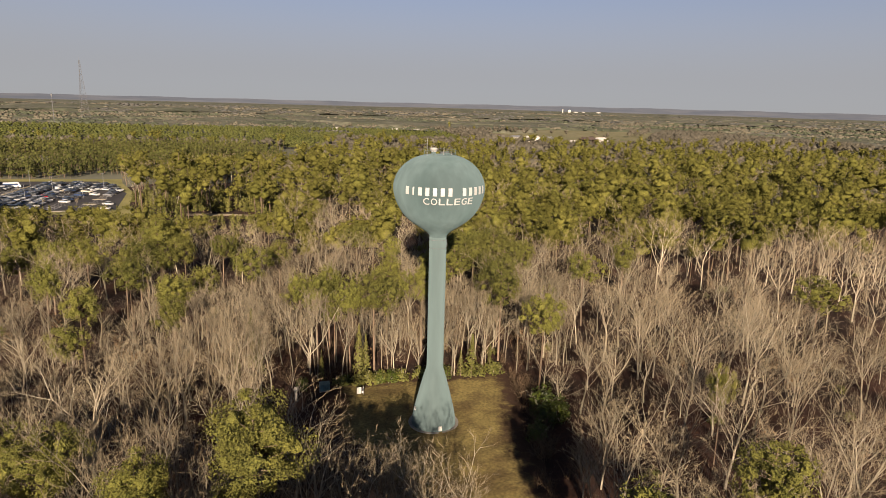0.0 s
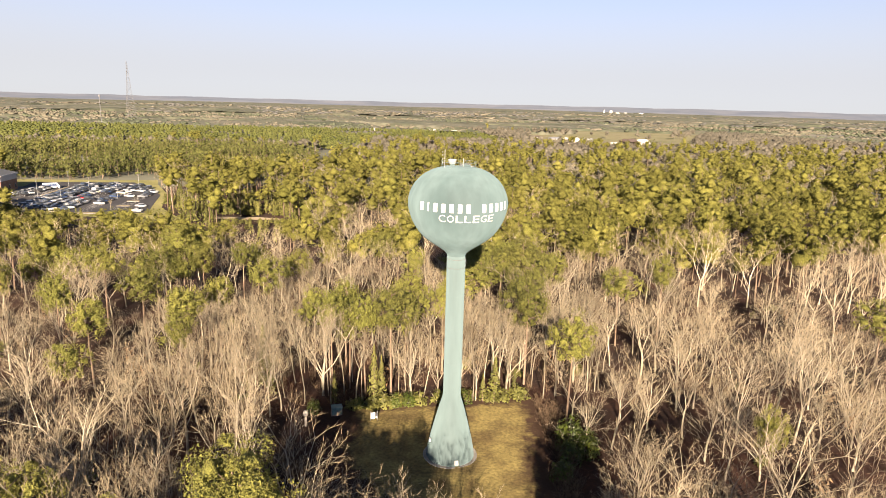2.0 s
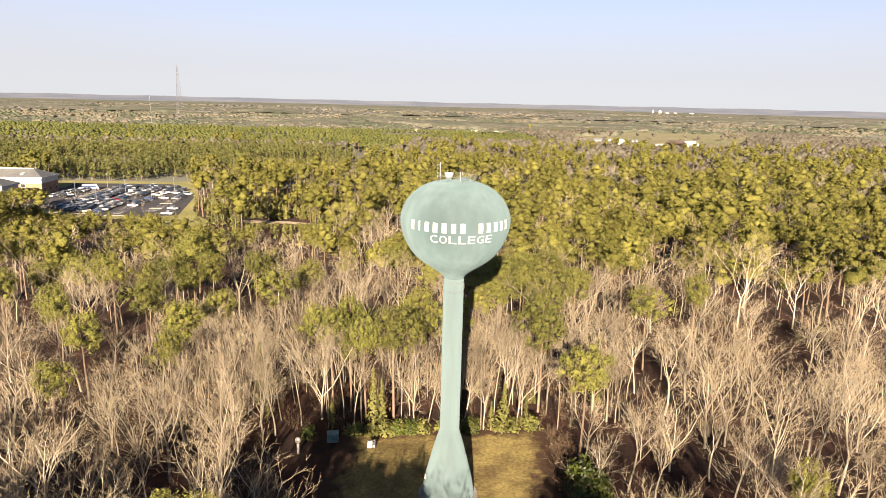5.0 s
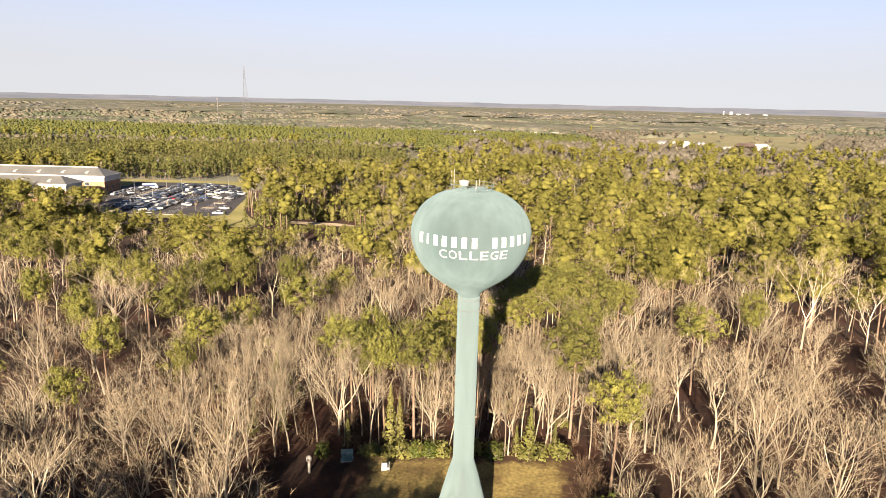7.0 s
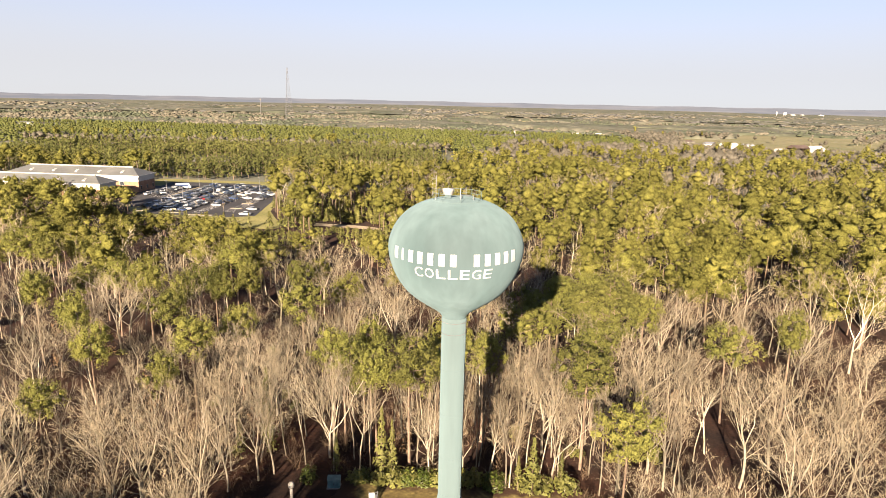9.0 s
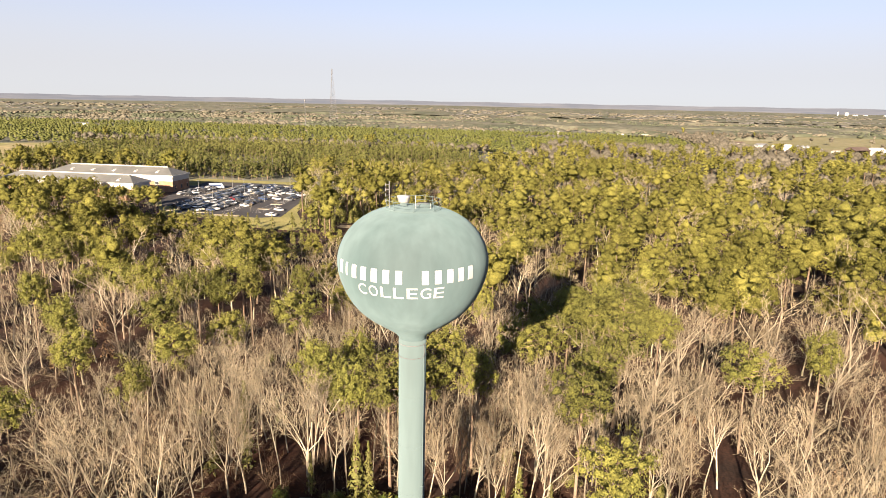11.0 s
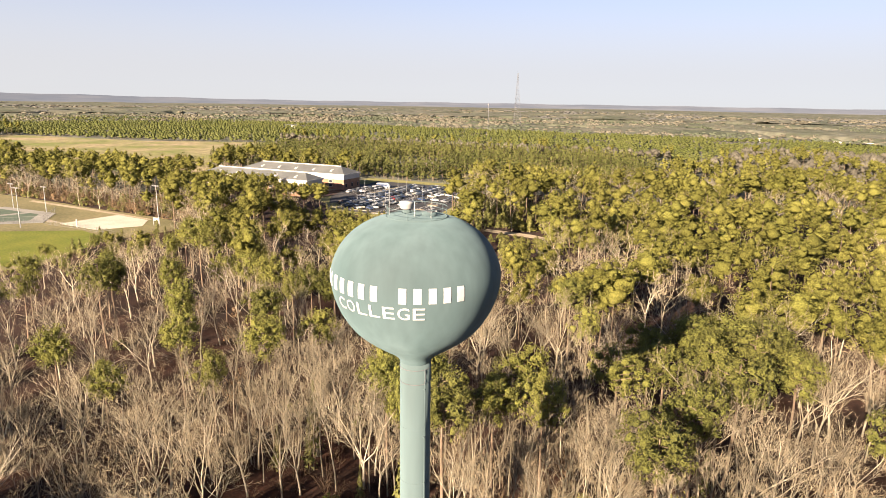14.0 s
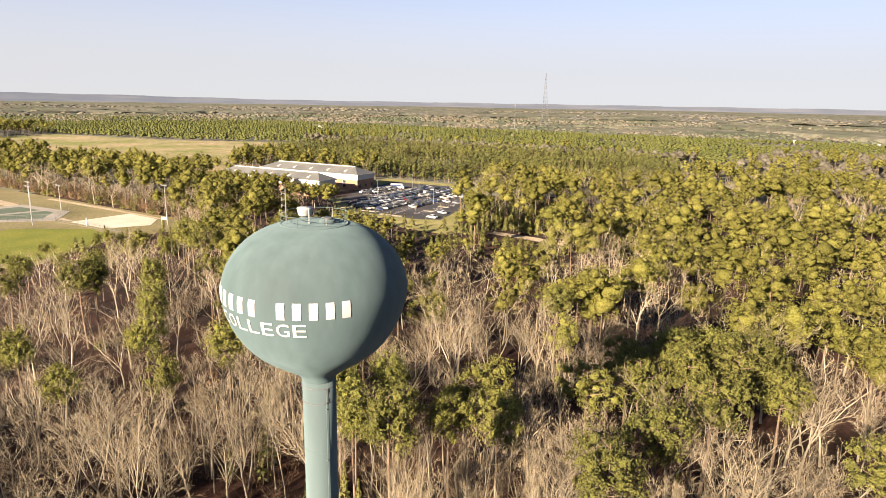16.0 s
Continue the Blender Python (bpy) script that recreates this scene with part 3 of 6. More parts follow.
# ---- building by the lot ----
def hip_block(t, x0, x1, y0, y1, eave, ridge):
    """One block: brick foot, white upper wall, hipped roof with ridge cap, windows."""
    part("lower_wall", Shape().box(x0 + 0.6, x1 - 0.6, y0 + 0.6, y1 - 0.6, -0.2, 5.2), BRICK, t, "tan brick ground storey")
    part("upper_wall", Shape().box(x0 + 0.55, x1 - 0.55, y0 + 0.55, y1 - 0.55, 5.2, eave), STUCCO, t, "white upper storey")
    h = (y1 - y0) / 2
    ym = (y0 + y1) / 2
    roof = Shape().add([(x0, y0, eave), (x1, y0, eave), (x1, y1, eave), (x0, y1, eave), (x0 + h, ym, ridge), (x1 - h * 0.9, ym, ridge), (x0, y0, eave - 0.35), (x1, y0, eave - 0.35), (x1, y1, eave - 0.35), (x0, y1, eave - 0.35)], [(0, 1, 5, 4), (1, 2, 5), (2, 3, 4, 5), (3, 0, 4), (6, 7, 1, 0), (7, 8, 2, 1), (8, 9, 3, 2), (9, 6, 0, 3), (9, 8, 7, 6)])
    rf = part("roof", roof, ROOF, t, "grey-green hipped roof")
    part("ridge_cap", Shape().box(x0 + h, x1 - h * 0.9, ym - 0.3, ym + 0.3, ridge - 0.1, ridge + 0.25), STUCCO, rf, "pale ridge cap")
    for c in (y0, y1):
        part("fascia", Shape().box(x0 - 0.04, x1 + 0.04, c - 0.08, c + 0.08, eave - 0.7, eave + 0.05), STUCCO, rf, "white fascia board")
    for c in (x0, x1):
        part("fascia", Shape().box(c - 0.08, c + 0.08, y0 + 0.08, y1 - 0.08, eave - 0.7, eave + 0.05), STUCCO, rf, "white fascia board")
    n = int((x1 - x0) // 12)
    for k in range(n):
        x = x0 + h + 4 + k * (x1 - x0 - 2 * h - 6) / max(1, n - 1)
        z = eave + (ridge - eave) * 0.4
        y = y0 + h * 0.4
        part("roof_vent", Shape().add([(x - 0.9, y - 0.9, z - 0.5), (x + 0.9, y - 0.9, z - 0.5), (x + 0.9, y + 1.5, z + 0.5), (x - 0.9, y + 1.5, z + 0.5), (x, y - 0.7, z + 0.35), (x, y + 1.2, z + 0.6)], [(0, 1, 4), (1, 2, 5, 4), (2, 3, 5), (3, 0, 4, 5), (3, 2, 1, 0)]), STUCCO, rf, "small white roof vent")
    for k in range(int((x1 - x0) // 7)):
        x = x0 + 3 + k * 7
        for z in (1.2, 3.3):
            w = part("window", Shape().box(x, x + 2.0, y0 + 0.48, y0 + 0.62, z, z + 1.5), GLASS, t, "dark window")
            part("window_frame", Shape().box(x - 0.12, x, y0 + 0.44, y0 + 0.56, z - 0.1, z + 1.6).box(x + 2.0, x + 2.12, y0 + 0.44, y0 + 0.56, z - 0.1, z + 1.6).box(x - 0.01, x + 2.01, y0 + 0.44, y0 + 0.56, z + 1.5, z + 1.6).box(x - 0.01, x + 2.01, y0 + 0.4, y0 + 0.56, z - 0.1, z), STUCCO, w, "white window frame")
    for k in range(3):
        y = y0 + 2.2 + k * (y1 - y0 - 5.2) / 2
        for z in (1.2,):
            w = part("window", Shape().box(x1 - 0.64, x1 - 0.5, y, y + 1.2, z, z + 1.8), GLASS, t, "dark window")
            part("window_frame", Shape().box(x1 - 0.56, x1 - 0.46, y - 0.1, y + 1.3, z + 1.8, z + 1.92), STUCCO, w, "white window frame")


def college_hall():
    t = base("academic_building", pose(0, 0, 0), "long two-storey brick and white building with grey hipped roofs", "building")
    hip_block(t, -222, -153, 321.5, 337.5, 8.0, 11.3)
    hip_block(t, -222, -153, 290.8, 304.2, 8.0, 11.0)
    part("link_wall", Shape().box(-206, -186, 303.0, 322.5, -0.2, 5.4), STUCCO, t, "white linking corridor")
    part("link_roof", Shape().box(-207, -185, 304.4, 321.3, 5.4, 5.8), ROOF, t, "flat grey corridor roof")
    part("porch", Shape().box(-158, -153.2, 297, 304, -0.2, 3.2), BRICK, t, "brick porch")


college_hall()


# ---- parking lot fittings and cars ----
def lot_fittings():
    k = 0
    for x in (-138, -124.8, -111.8, -101.2, -90):
        t = base("stall_markings", pose(x, 0, 0), "white painted parking stall lines on asphalt", "road marking", "stall markings of the lot", "structure")
        y0, y1 = {-138: (312, 346), -124.8: (276, 356), -111.8: (274, 352), -101.2: (274, 350), -90: (279, 322)}[x]
        y = y0
        while y < y1:
            part("stall_line", Shape().box(-5.0 if x < -105 else -2.5, 5.0 if x < -105 else 2.5, y, y + 0.12, 0.06, 0.078), LINES, t)
            y += 2.75
    for x, y, w, d in ((-90, 287, 5.4, 1.7), (-90, 300, 5.4, 1.9), (-90, 315.5, 5.4, 1.9), (-98, 269.6, 11, 1.8), (-111.8, 272.6, 9, 1.4), (-111.8, 356, 9, 1.6), (-124.8, 274, 9, 1.4), (-134, 330, 1.4, 30)):
        t = base("kerb_island", pose(x, y, 0.07), "pale concrete kerbed island in the parking lot", "traffic island", "islands of the lot", "structure")
        c = 0.35
        part("kerb", Shape().prism([(-w / 2 + c, -d / 2), (w / 2 - c, -d / 2), (w / 2, -d / 2 + c), (w / 2, d / 2 - c), (w / 2 - c, d / 2), (-w / 2 + c, d / 2), (-w / 2, d / 2 - c), (-w / 2, -d / 2 + c)], -0.02, 0.16), CONCRETE, t)
        part("mulch", Shape().box(-w / 2 + 0.3, w / 2 - 0.3, -d / 2 + 0.3, d / 2 - 0.3, 0.1, 0.18), TANGRASS, t, "dry grass filling")
    for x, y in ((-116, 292), (-116, 322), (-98, 305), (-98, 335), (-134, 312), (-134, 345)):
        t = base("lot_lamp", pose(x, y, 0.07), "slim grey parking lot lamp post", "street lamp", "lamps of the lot")
        part("pole", Shape().rod((0, 0, -0.05), (0, 0, 7.5), 0.09, 0.06), STEEL, t)
        part("lamp_head", Shape().box(-0.7, 0.7, -0.18, 0.18, 7.45, 7.6), DARKMETAL, t)


lot_fittings()
PAINTS = [surface("car_" + n, c, tuple(min(1, 1.15 * q) for q in c), 0.5, 0.25, 3, 0.04, spec=0.6) for n, c in (("white", (0.45, 0.45, 0.445)), ("silver", (0.33, 0.34, 0.355)), ("black", (0.02, 0.02, 0.022)), ("grey", (0.13, 0.135, 0.145)), ("red", (0.30, 0.02, 0.02)), ("blue", (0.025, 0.04, 0.085)), ("beige", (0.38, 0.34, 0.27)))]
PAINT_NAMES = ("white", "silver", "black", "dark grey", "red", "dark blue", "beige")


def extrude_side(outline, y0, y1, inset=0.0):
    """A side outline in x and z, drawn across the car's width, narrower at its top by inset."""
    zs = [p[1] for p in outline]
    zlo, zhi = min(zs), max(zs)
    k = len(outline)
    near = [(x, y0 + inset * (z - zlo) / (zhi - zlo), z) for x, z in outline]
    far = [(x, y1 - inset * (z - zlo) / (zhi - zlo), z) for x, z in outline]
    return Shape().add(near + far, [tuple(range(k)), tuple(range(k, 2 * k))[::-1]] + [(i, k + i, k + (i + 1) % k, (i + 1) % k) for i in range(k)])


CARS = {
    "sedan": ([(-2.3, 0.3), (-2.32, 0.75), (-2.2, 0.92), (-1.5, 0.98), (1.0, 0.95), (2.1, 0.82), (2.3, 0.6), (2.28, 0.3)], [(-1.75, 0.95), (-1.05, 1.4), (0.35, 1.42), (1.15, 0.94)]),
    "suv": ([(-2.3, 0.35), (-2.33, 0.9), (-2.25, 1.08), (1.0, 1.08), (2.15, 0.98), (2.3, 0.75), (2.28, 0.35)], [(-2.2, 1.06), (-1.95, 1.68), (0.3, 1.72), (1.15, 1.06)]),
    "pickup": ([(-2.7, 0.42), (-2.72, 1.05), (-0.75, 1.08), (-0.7, 1.12), (1.2, 1.1), (2.45, 1.02), (2.6, 0.75), (2.58, 0.42)], [(-0.8, 1.1), (-0.62, 1.75), (0.75, 1.78), (1.4, 1.1)]),
    "van": ([(-2.6, 0.38), (-2.62, 1.2), (-2.5, 1.25), (1.5, 1.2), (2.4, 1.0), (2.55, 0.7), (2.52, 0.38)], [(-2.58, 1.2), (-2.5, 2.1), (1.0, 2.12), (1.75, 1.18)]),
}


def car(kind, paint):
    body, cabin = CARS[kind]
    t = base("parked_car", pose(0, 0, -100), PAINT_NAMES[paint] + " " + {"sedan": "sedan", "suv": "sport utility car", "pickup": "pickup truck", "van": "van"}[kind] + " parked in the asphalt lot", "car", "cars of the lot")
    b = part("body", extrude_side(body, -0.9, 0.9, 0.06), PAINTS[paint], t)
    part("cabin", extrude_side([(x * 0.97, z + (0.03 if z > 1.2 else -0.02)) for x, z in cabin], -0.78, 0.78, 0.14), GLASS, t, "dark glazed cabin")
    top = max(z for x, z in cabin)
    xs = [x for x, z in cabin if z > top - 0.1]
    part("roof", Shape().box(min(xs) * 0.97 - 0.05, max(xs) * 0.97 + 0.05, -0.66, 0.66, top, top + 0.06), PAINTS[paint], t)
    if kind == "van":
        part("cargo_side", Shape().box(-2.57, 0.2, -0.83, 0.83, 1.2, 1.98), PAINTS[paint], t)
    for x in (body[0][0] * 0.62, body[-1][0] * 0.6):
        for y in (-0.82, 0.82):
            w = part("wheel", Shape().rod((x, y - 0.1, 0.32), (x, y + 0.1, 0.32), 0.32, n=12), TYRE, t)
            part("rim", Shape().rod((x, y - 0.11, 0.32), (x, y + 0.11, 0.32), 0.19, n=8), STEEL, w, "grey rim")
    part("bumper", Shape().box(body[-1][0] - 0.06, body[-1][0] + 0.05, -0.8, 0.8, 0.38, 0.58), DARKMETAL, b)
    return t


def fill_lot():
    r = random.Random(5)
    protos = {}
    spots = []
    for x, facing, y0, y1, full in ((-127.4, 0, 280, 354, 0.95), (-122.2, 180, 276, 354, 0.97), (-114.4, 0, 274, 354, 0.95), (-109.2, 180, 276, 352, 0.92), (-101.2, 180, 290, 350, 0.88), (-95.6, 0, 306, 342, 0.85), (-89.5, 180, 310, 328, 0.7), (-140.8, 0, 313, 346, 0.7), (-113.9, 0, 0, 0, 0)):
        y = y0 + 1.4
        while y < y1:
            if r.random() < full and not (x > -112 and 298 < y < 330 and r.random() < 0.5):
                spots.append((x + r.uniform(-0.3, 0.3), y + r.uniform(-0.15, 0.15), facing - 30 + r.choice((0, 180)) + r.uniform(-2, 2)))
            y += 2.75
    for n in range(9):
        spots.append((-145.5 + 0.5 * n, 316 + 3.1 * n, 85))
    for x, y, a in spots:
        key = (r.choices(("sedan", "suv", "pickup", "van"), (6, 5, 1.4, 0.1))[0], r.choices(range(7), (2.6, 2.6, 7, 6, 0.6, 2.0, 0.6))[0])
        if key not in protos:
            protos[key] = car(*key)
            protos[key].matrix_basis = pose(x, y, 0.07, 0, 0, a)
        else:
            copy_thing(protos[key], pose(x, y, 0.07, 0, 0, a))
    for k, x, y, a in ((("sedan", 0), -80.6, 273.2, 172), (("sedan", 1), -82.5, 285, 150)):
        copy_thing(protos[k], pose(x, y, 0.07, 0, 0, a))
    b = base("shuttle_bus", pose(-139.5, 339, 0.07, 0, 0, 20), "blue and white shuttle bus parked by the building", "bus")
    part("body", extrude_side([(-3.6, 0.45), (-3.6, 2.7), (2.6, 2.75), (3.2, 1.6), (3.6, 1.3), (3.6, 0.45)], -1.15, 1.15, 0.08), PAINTS[0], b)
    part("stripe", Shape().box(-3.62, 2.4, -1.17, 1.17, 1.3, 2.2), PAINTS[5], b, "blue window band")
    for x in (-2.2, 2.4):
        for y in (-1.05, 1.05):
            part("wheel", Shape().rod((x, y - 0.13, 0.42), (x, y + 0.13, 0.42), 0.42, n=12), TYRE, b)


fill_lot()


# ---- sports ground ----
def floodlight(x, y, h, heads):
    t = base("floodlight_pole", pose(x, y, 0), "tall pale floodlight pole at the ball field", "floodlight", "floodlights of the field")
    part("pole", Shape().rod((0, 0, -0.3), (0, 0, h), 0.17, 0.1, 8), STEEL, t)
    part("crossarm", Shape().box(-1.5, 1.5, -0.06, 0.06, h - 0.5, h - 0.36), STEEL, t)
    for k in range(heads):
        px = -1.35 + 2.7 * k / (heads - 1)
        part("lamp_head", Shape().lathe([(0.12, -0.22), (0.3, 0.1), (0.32, 0.2)], 10, (px, -0.2, h - 0.2)), VENT, t, "white lamp head")


for x, y, h in ((-237, 203, 10.5), (-194, 179.8, 14.5), (-217, 204, 10.5), (-158.5, 209, 14.5)):
    floodlight(x, y, h, 4)
sheet("ball_court", [(-246, 186), (-214, 172), (-196, 189), (-211, 204), (-243, 203)], COURT_EDGE, "grey edged hard court", 0.1, "court")
sheet("court_surface", [(-240, 188), (-227.5, 182), (-223, 199), (-238, 199)], COURT, "green painted court surface", 0.106, "court")
sheet("court_surface", [(-224.5, 180.6), (-216, 176.5), (-204, 189), (-214, 199), (-219.5, 199)], COURT, "green painted court surface", 0.106, "court")


def wire_panel(p, q, h):
    """Wires and rails woven into one sheet between two posts."""
    run = math.hypot(q[0] - p[0], q[1] - p[1])
    us = [0.0] + [u for m in range(1, 10) for u in (m / 10 - 0.012 / run, m / 10 + 0.012 / run)] + [1.0]
    zs = [0.1, 0.16] + [z for z0 in (h * 0.5,) for z in (z0 - 0.02, z0 + 0.02)] + [h - 0.06, h]
    n = len(us)
    v = [(p[0] + (q[0] - p[0]) * u, p[1] + (q[1] - p[1]) * u, z) for z in zs for u in us]
    f = [(j * n + i, j * n + i + 1, (j + 1) * n + i + 1, (j + 1) * n + i) for j in range(len(zs) - 1) for i in range(n - 1) if j % 2 == 0 or i % 2 == 1]
    return Shape().add(v, f)


def mesh_fence(points, h, label):
    t = base("chain_fence", pose(0, 0, 0), label, "fence")
    for (x0, y0), (x1, y1) in zip(points, points[1:]):
        n = max(1, int(math.hypot(x1 - x0, y1 - y0) / 3))
        for k in range(n):
            a, b = k / n, (k + 1) / n
            p, q = (x0 + (x1 - x0) * a, y0 + (y1 - y0) * a), (x0 + (x1 - x0) * b, y0 + (y1 - y0) * b)
            part("post", Shape().rod((*p, -0.2), (*p, h + 0.1), 0.05), FENCE, t)
            part("fence_panel", wire_panel(p, q, h), FENCE, t)


mesh_fence([(-214, 171.6), (-195.5, 189), (-211, 204.4)], 2.6, "dark chain link fence round the hard court")
mesh_fence([(-193, 187.8), (-171, 188.4), (-153.5, 186.6)], 1.6, "grey outfield fence along the sand infield")
t = base("scoreboard", pose(-156.2, 206, 0, 0, 0, 25), "white scoreboard on two posts beside the ball field", "scoreboard")
part("board", Shape().box(-1.0, 1.0, -0.1, 0.1, 2.0, 3.0), WHITEPAINT, t)
for px in (-1.1, 1.1):
    part("post", Shape().rod((px, 0.2, -0.2), (px, 0.2, 3.3), 0.09), STEEL, t)
t = base("marker_post", pose(-177.5, 189.8, 0, 0, 0, 0), "small white post marker at the infield's corner", "marker")
part("post", Shape().box(-0.15, 0.15, -0.15, 0.15, -0.1, 3.0), WHITEPAINT, t)


# ---- lattice masts ----
def lattice_mast(x, y, h, w, label):
    z0 = float(ground_z(np.array(x), np.array(y)))
    t = base("radio_mast", pose(x, y, z0), label, "radio mast")
    legs = [(math.cos(a), math.sin(a)) for a in (0.5, 0.5 + 2.094, 0.5 + 4.189)]
    def wd(z):
        return w * (1 - z / h) ** 1.2 + 0.9
    for lx, ly in legs:
        n, r = 10, 0.17
        levels = [h * k / n for k in range(n + 1)]
        ring = [(r, 0), (0, r), (-r, 0), (0, -r)]
        v = [(lx * wd(z) + dx, ly * wd(z) + dy, z) for z in levels for dx, dy in ring]
        f = [(4 * k + i, 4 * k + (i + 1) % 4, 4 * k + 4 + (i + 1) % 4, 4 * k + 4 + i) for k in range(n) for i in range(4)]
        part("leg", Shape().add(v, f), GREYSTEEL, t)
    s = Shape()
    n = 26
    for k in range(n):
        a, b = h * k / n, h * (k + 1) / n
        for i in range(3):
            p, q = legs[i], legs[(i + 1) % 3]
            s.rod((p[0] * wd(a), p[1] * wd(a), a), (q[0] * wd(b), q[1] * wd(b), b), 0.12, n=3)
            s.rod((p[0] * wd(b), p[1] * wd(b), b), (q[0] * wd(b), q[1] * wd(b), b), 0.10, n=3)
    part("bracing", s, GREYSTEEL, t)
    part("top_whip", Shape().rod((0, 0, h), (0, 0, h + 4), 0.12, 0.06, 4), GREYSTEEL, t)
    return t


lattice_mast(-359, 1163, 96, 9, "tall thin lattice radio mast above the far woods")
t = base("relay_pole", pose(-350, 1006, 0.5), "slim relay pole with a crown of panels", "relay pole")
part("pole", Shape().rod((0, 0, -1), (0, 0, 43), 0.5, 0.3, 8), GREYSTEEL, t)
part("antenna_panels", Shape().box(-0.8, 0.8, -0.8, 0.8, 39.5, 42.3), GREYSTEEL, t, "grey antenna panels")


# ---- farm and far buildings ----
def shed(name, x, y, w, d, h, label, wall, roof, open_side=False, turn=0, category="barn"):
    z = float(ground_z(np.array(x), np.array(y)))
    t = base(name, pose(x, y, z, 0, 0, turn), label, category)
    if open_side:
        part("back_wall", Shape().box(-w / 2, w / 2, d / 2 - 0.2, d / 2, -0.3, h), wall, t)
        part("end_wall", Shape().box(w / 2 - 0.2, w / 2, -d / 2, d / 2 - 0.2, -0.3, h), wall, t)
        for k in range(4):
            part("post", Shape().box(-w / 2 + k * w / 4, -w / 2 + k * w / 4 + 0.25, -d / 2, -d / 2 + 0.25, -0.3, h), wall, t)
    else:
        part("wall", Shape().box(-w / 2, w / 2, -d / 2, d / 2, -0.3, h), wall, t)
        for k in range(max(1, int(w // 5))):
            part("window", Shape().box(-w / 2 + 2 + k * 5, -w / 2 + 3.4 + k * 5, -d / 2 - 0.06, -d / 2 + 0.02, 1.0, 2.4), GLASS, t)
    part("roof", Shape().add([(-w / 2 - 0.4, -d / 2 - 0.4, h), (w / 2 + 0.4, -d / 2 - 0.4, h), (w / 2 + 0.4, d / 2 + 0.4, h), (-w / 2 - 0.4, d / 2 + 0.4, h), (-w / 2 - 0.4, 0, h + d * 0.22), (w / 2 + 0.4, 0, h + d * 0.22)], [(0, 1, 5, 4), (2, 3, 4, 5), (1, 2, 5), (3, 0, 4), (3, 2, 1, 0)]), roof, t)


FA, FB = STUCCO, STEEL
shed("barn", 330, 729, 17, 14, 6, "open-sided rusty roofed farm barn", RUST, RUST, True, 18)
shed("barn", 348, 731, 12, 14, 5.5, "white metal farm barn beside the pasture", FA, FA, False, 18)
for x, y, w, d, h, wall, roof in ((296, 745, 14, 9, 4, FA, FB), (274, 770, 18, 10, 5, FA, FA), (262, 800, 12, 9, 4, FA, FB), (312, 728, 10, 6, 3.5, FA, FA), (366, 735, 14, 5, 3, FA, FB), (246, 830, 10, 8, 4, STUCCO, RUST)):
    shed("farm_shed", x, y, w, d, h, "low white farm shed by the pasture", wall, roof, False, 15, "shed")
for x, y in ((283, 752), (288, 752), (293, 753)):
    t = base("grain_silo", pose(x, y, 0), "squat grey metal grain silo", "silo", "silos of the farm")
    part("drum", Shape().lathe([(2.3, -0.2), (2.3, 6.5)], 20), STEEL, t)
    part("cap", Shape().lathe([(2.4, 6.5), (0.3, 7.8), (0.05, 7.9)], 20), STEEL, t)
for x, y, w, lab in ((158, 966, 18, "white farmhouse among trees"), (143, 968, 9, "white cottage beside the farmhouse"), (128, 972, 12, "white cottage beside the farmhouse"), (330, 1085, 22, "white house at the pasture's edge"), (300, 1090, 10, "white house at the pasture's edge"), (-640, 880, 26, "dark roofed house beyond the plantation"), (40, 985, 9, "white cottage beside the farmhouse")):
    shed("farmhouse", x, y, w * 0.7, 7, 3.6, lab, FA, ROOF if "dark" in lab else FA, False, 5, "house")
t = base("far_water_tank", pose(1458, 3493, float(ground_z(np.array(1458.), np.array(3493.)))), "white industrial storage tank on the horizon", "storage tank")
part("drum", Shape().lathe([(8, 0), (8, 18), (6, 20), (0.1, 21)], 24), STUCCO, t)
t2 = base("far_chimney", pose(1425, 3510, float(ground_z(np.array(1425.), np.array(3510.)))), "slim white industrial stack on the horizon", "chimney")
part("stack", Shape().lathe([(3, 0), (2.4, 23)], 12), STUCCO, t2)
for x, y, w in ((1500, 3500, 20), (1560, 3530, 14), (1640, 3500, 22)):
    shed("far_works", x, y, w, 14, 7, "pale industrial works on the horizon", STUCCO, STUCCO, False, 10, "factory")


# ---- trees ----
def unit(v):
    return v / (np.linalg.norm(v) + 1e-9)


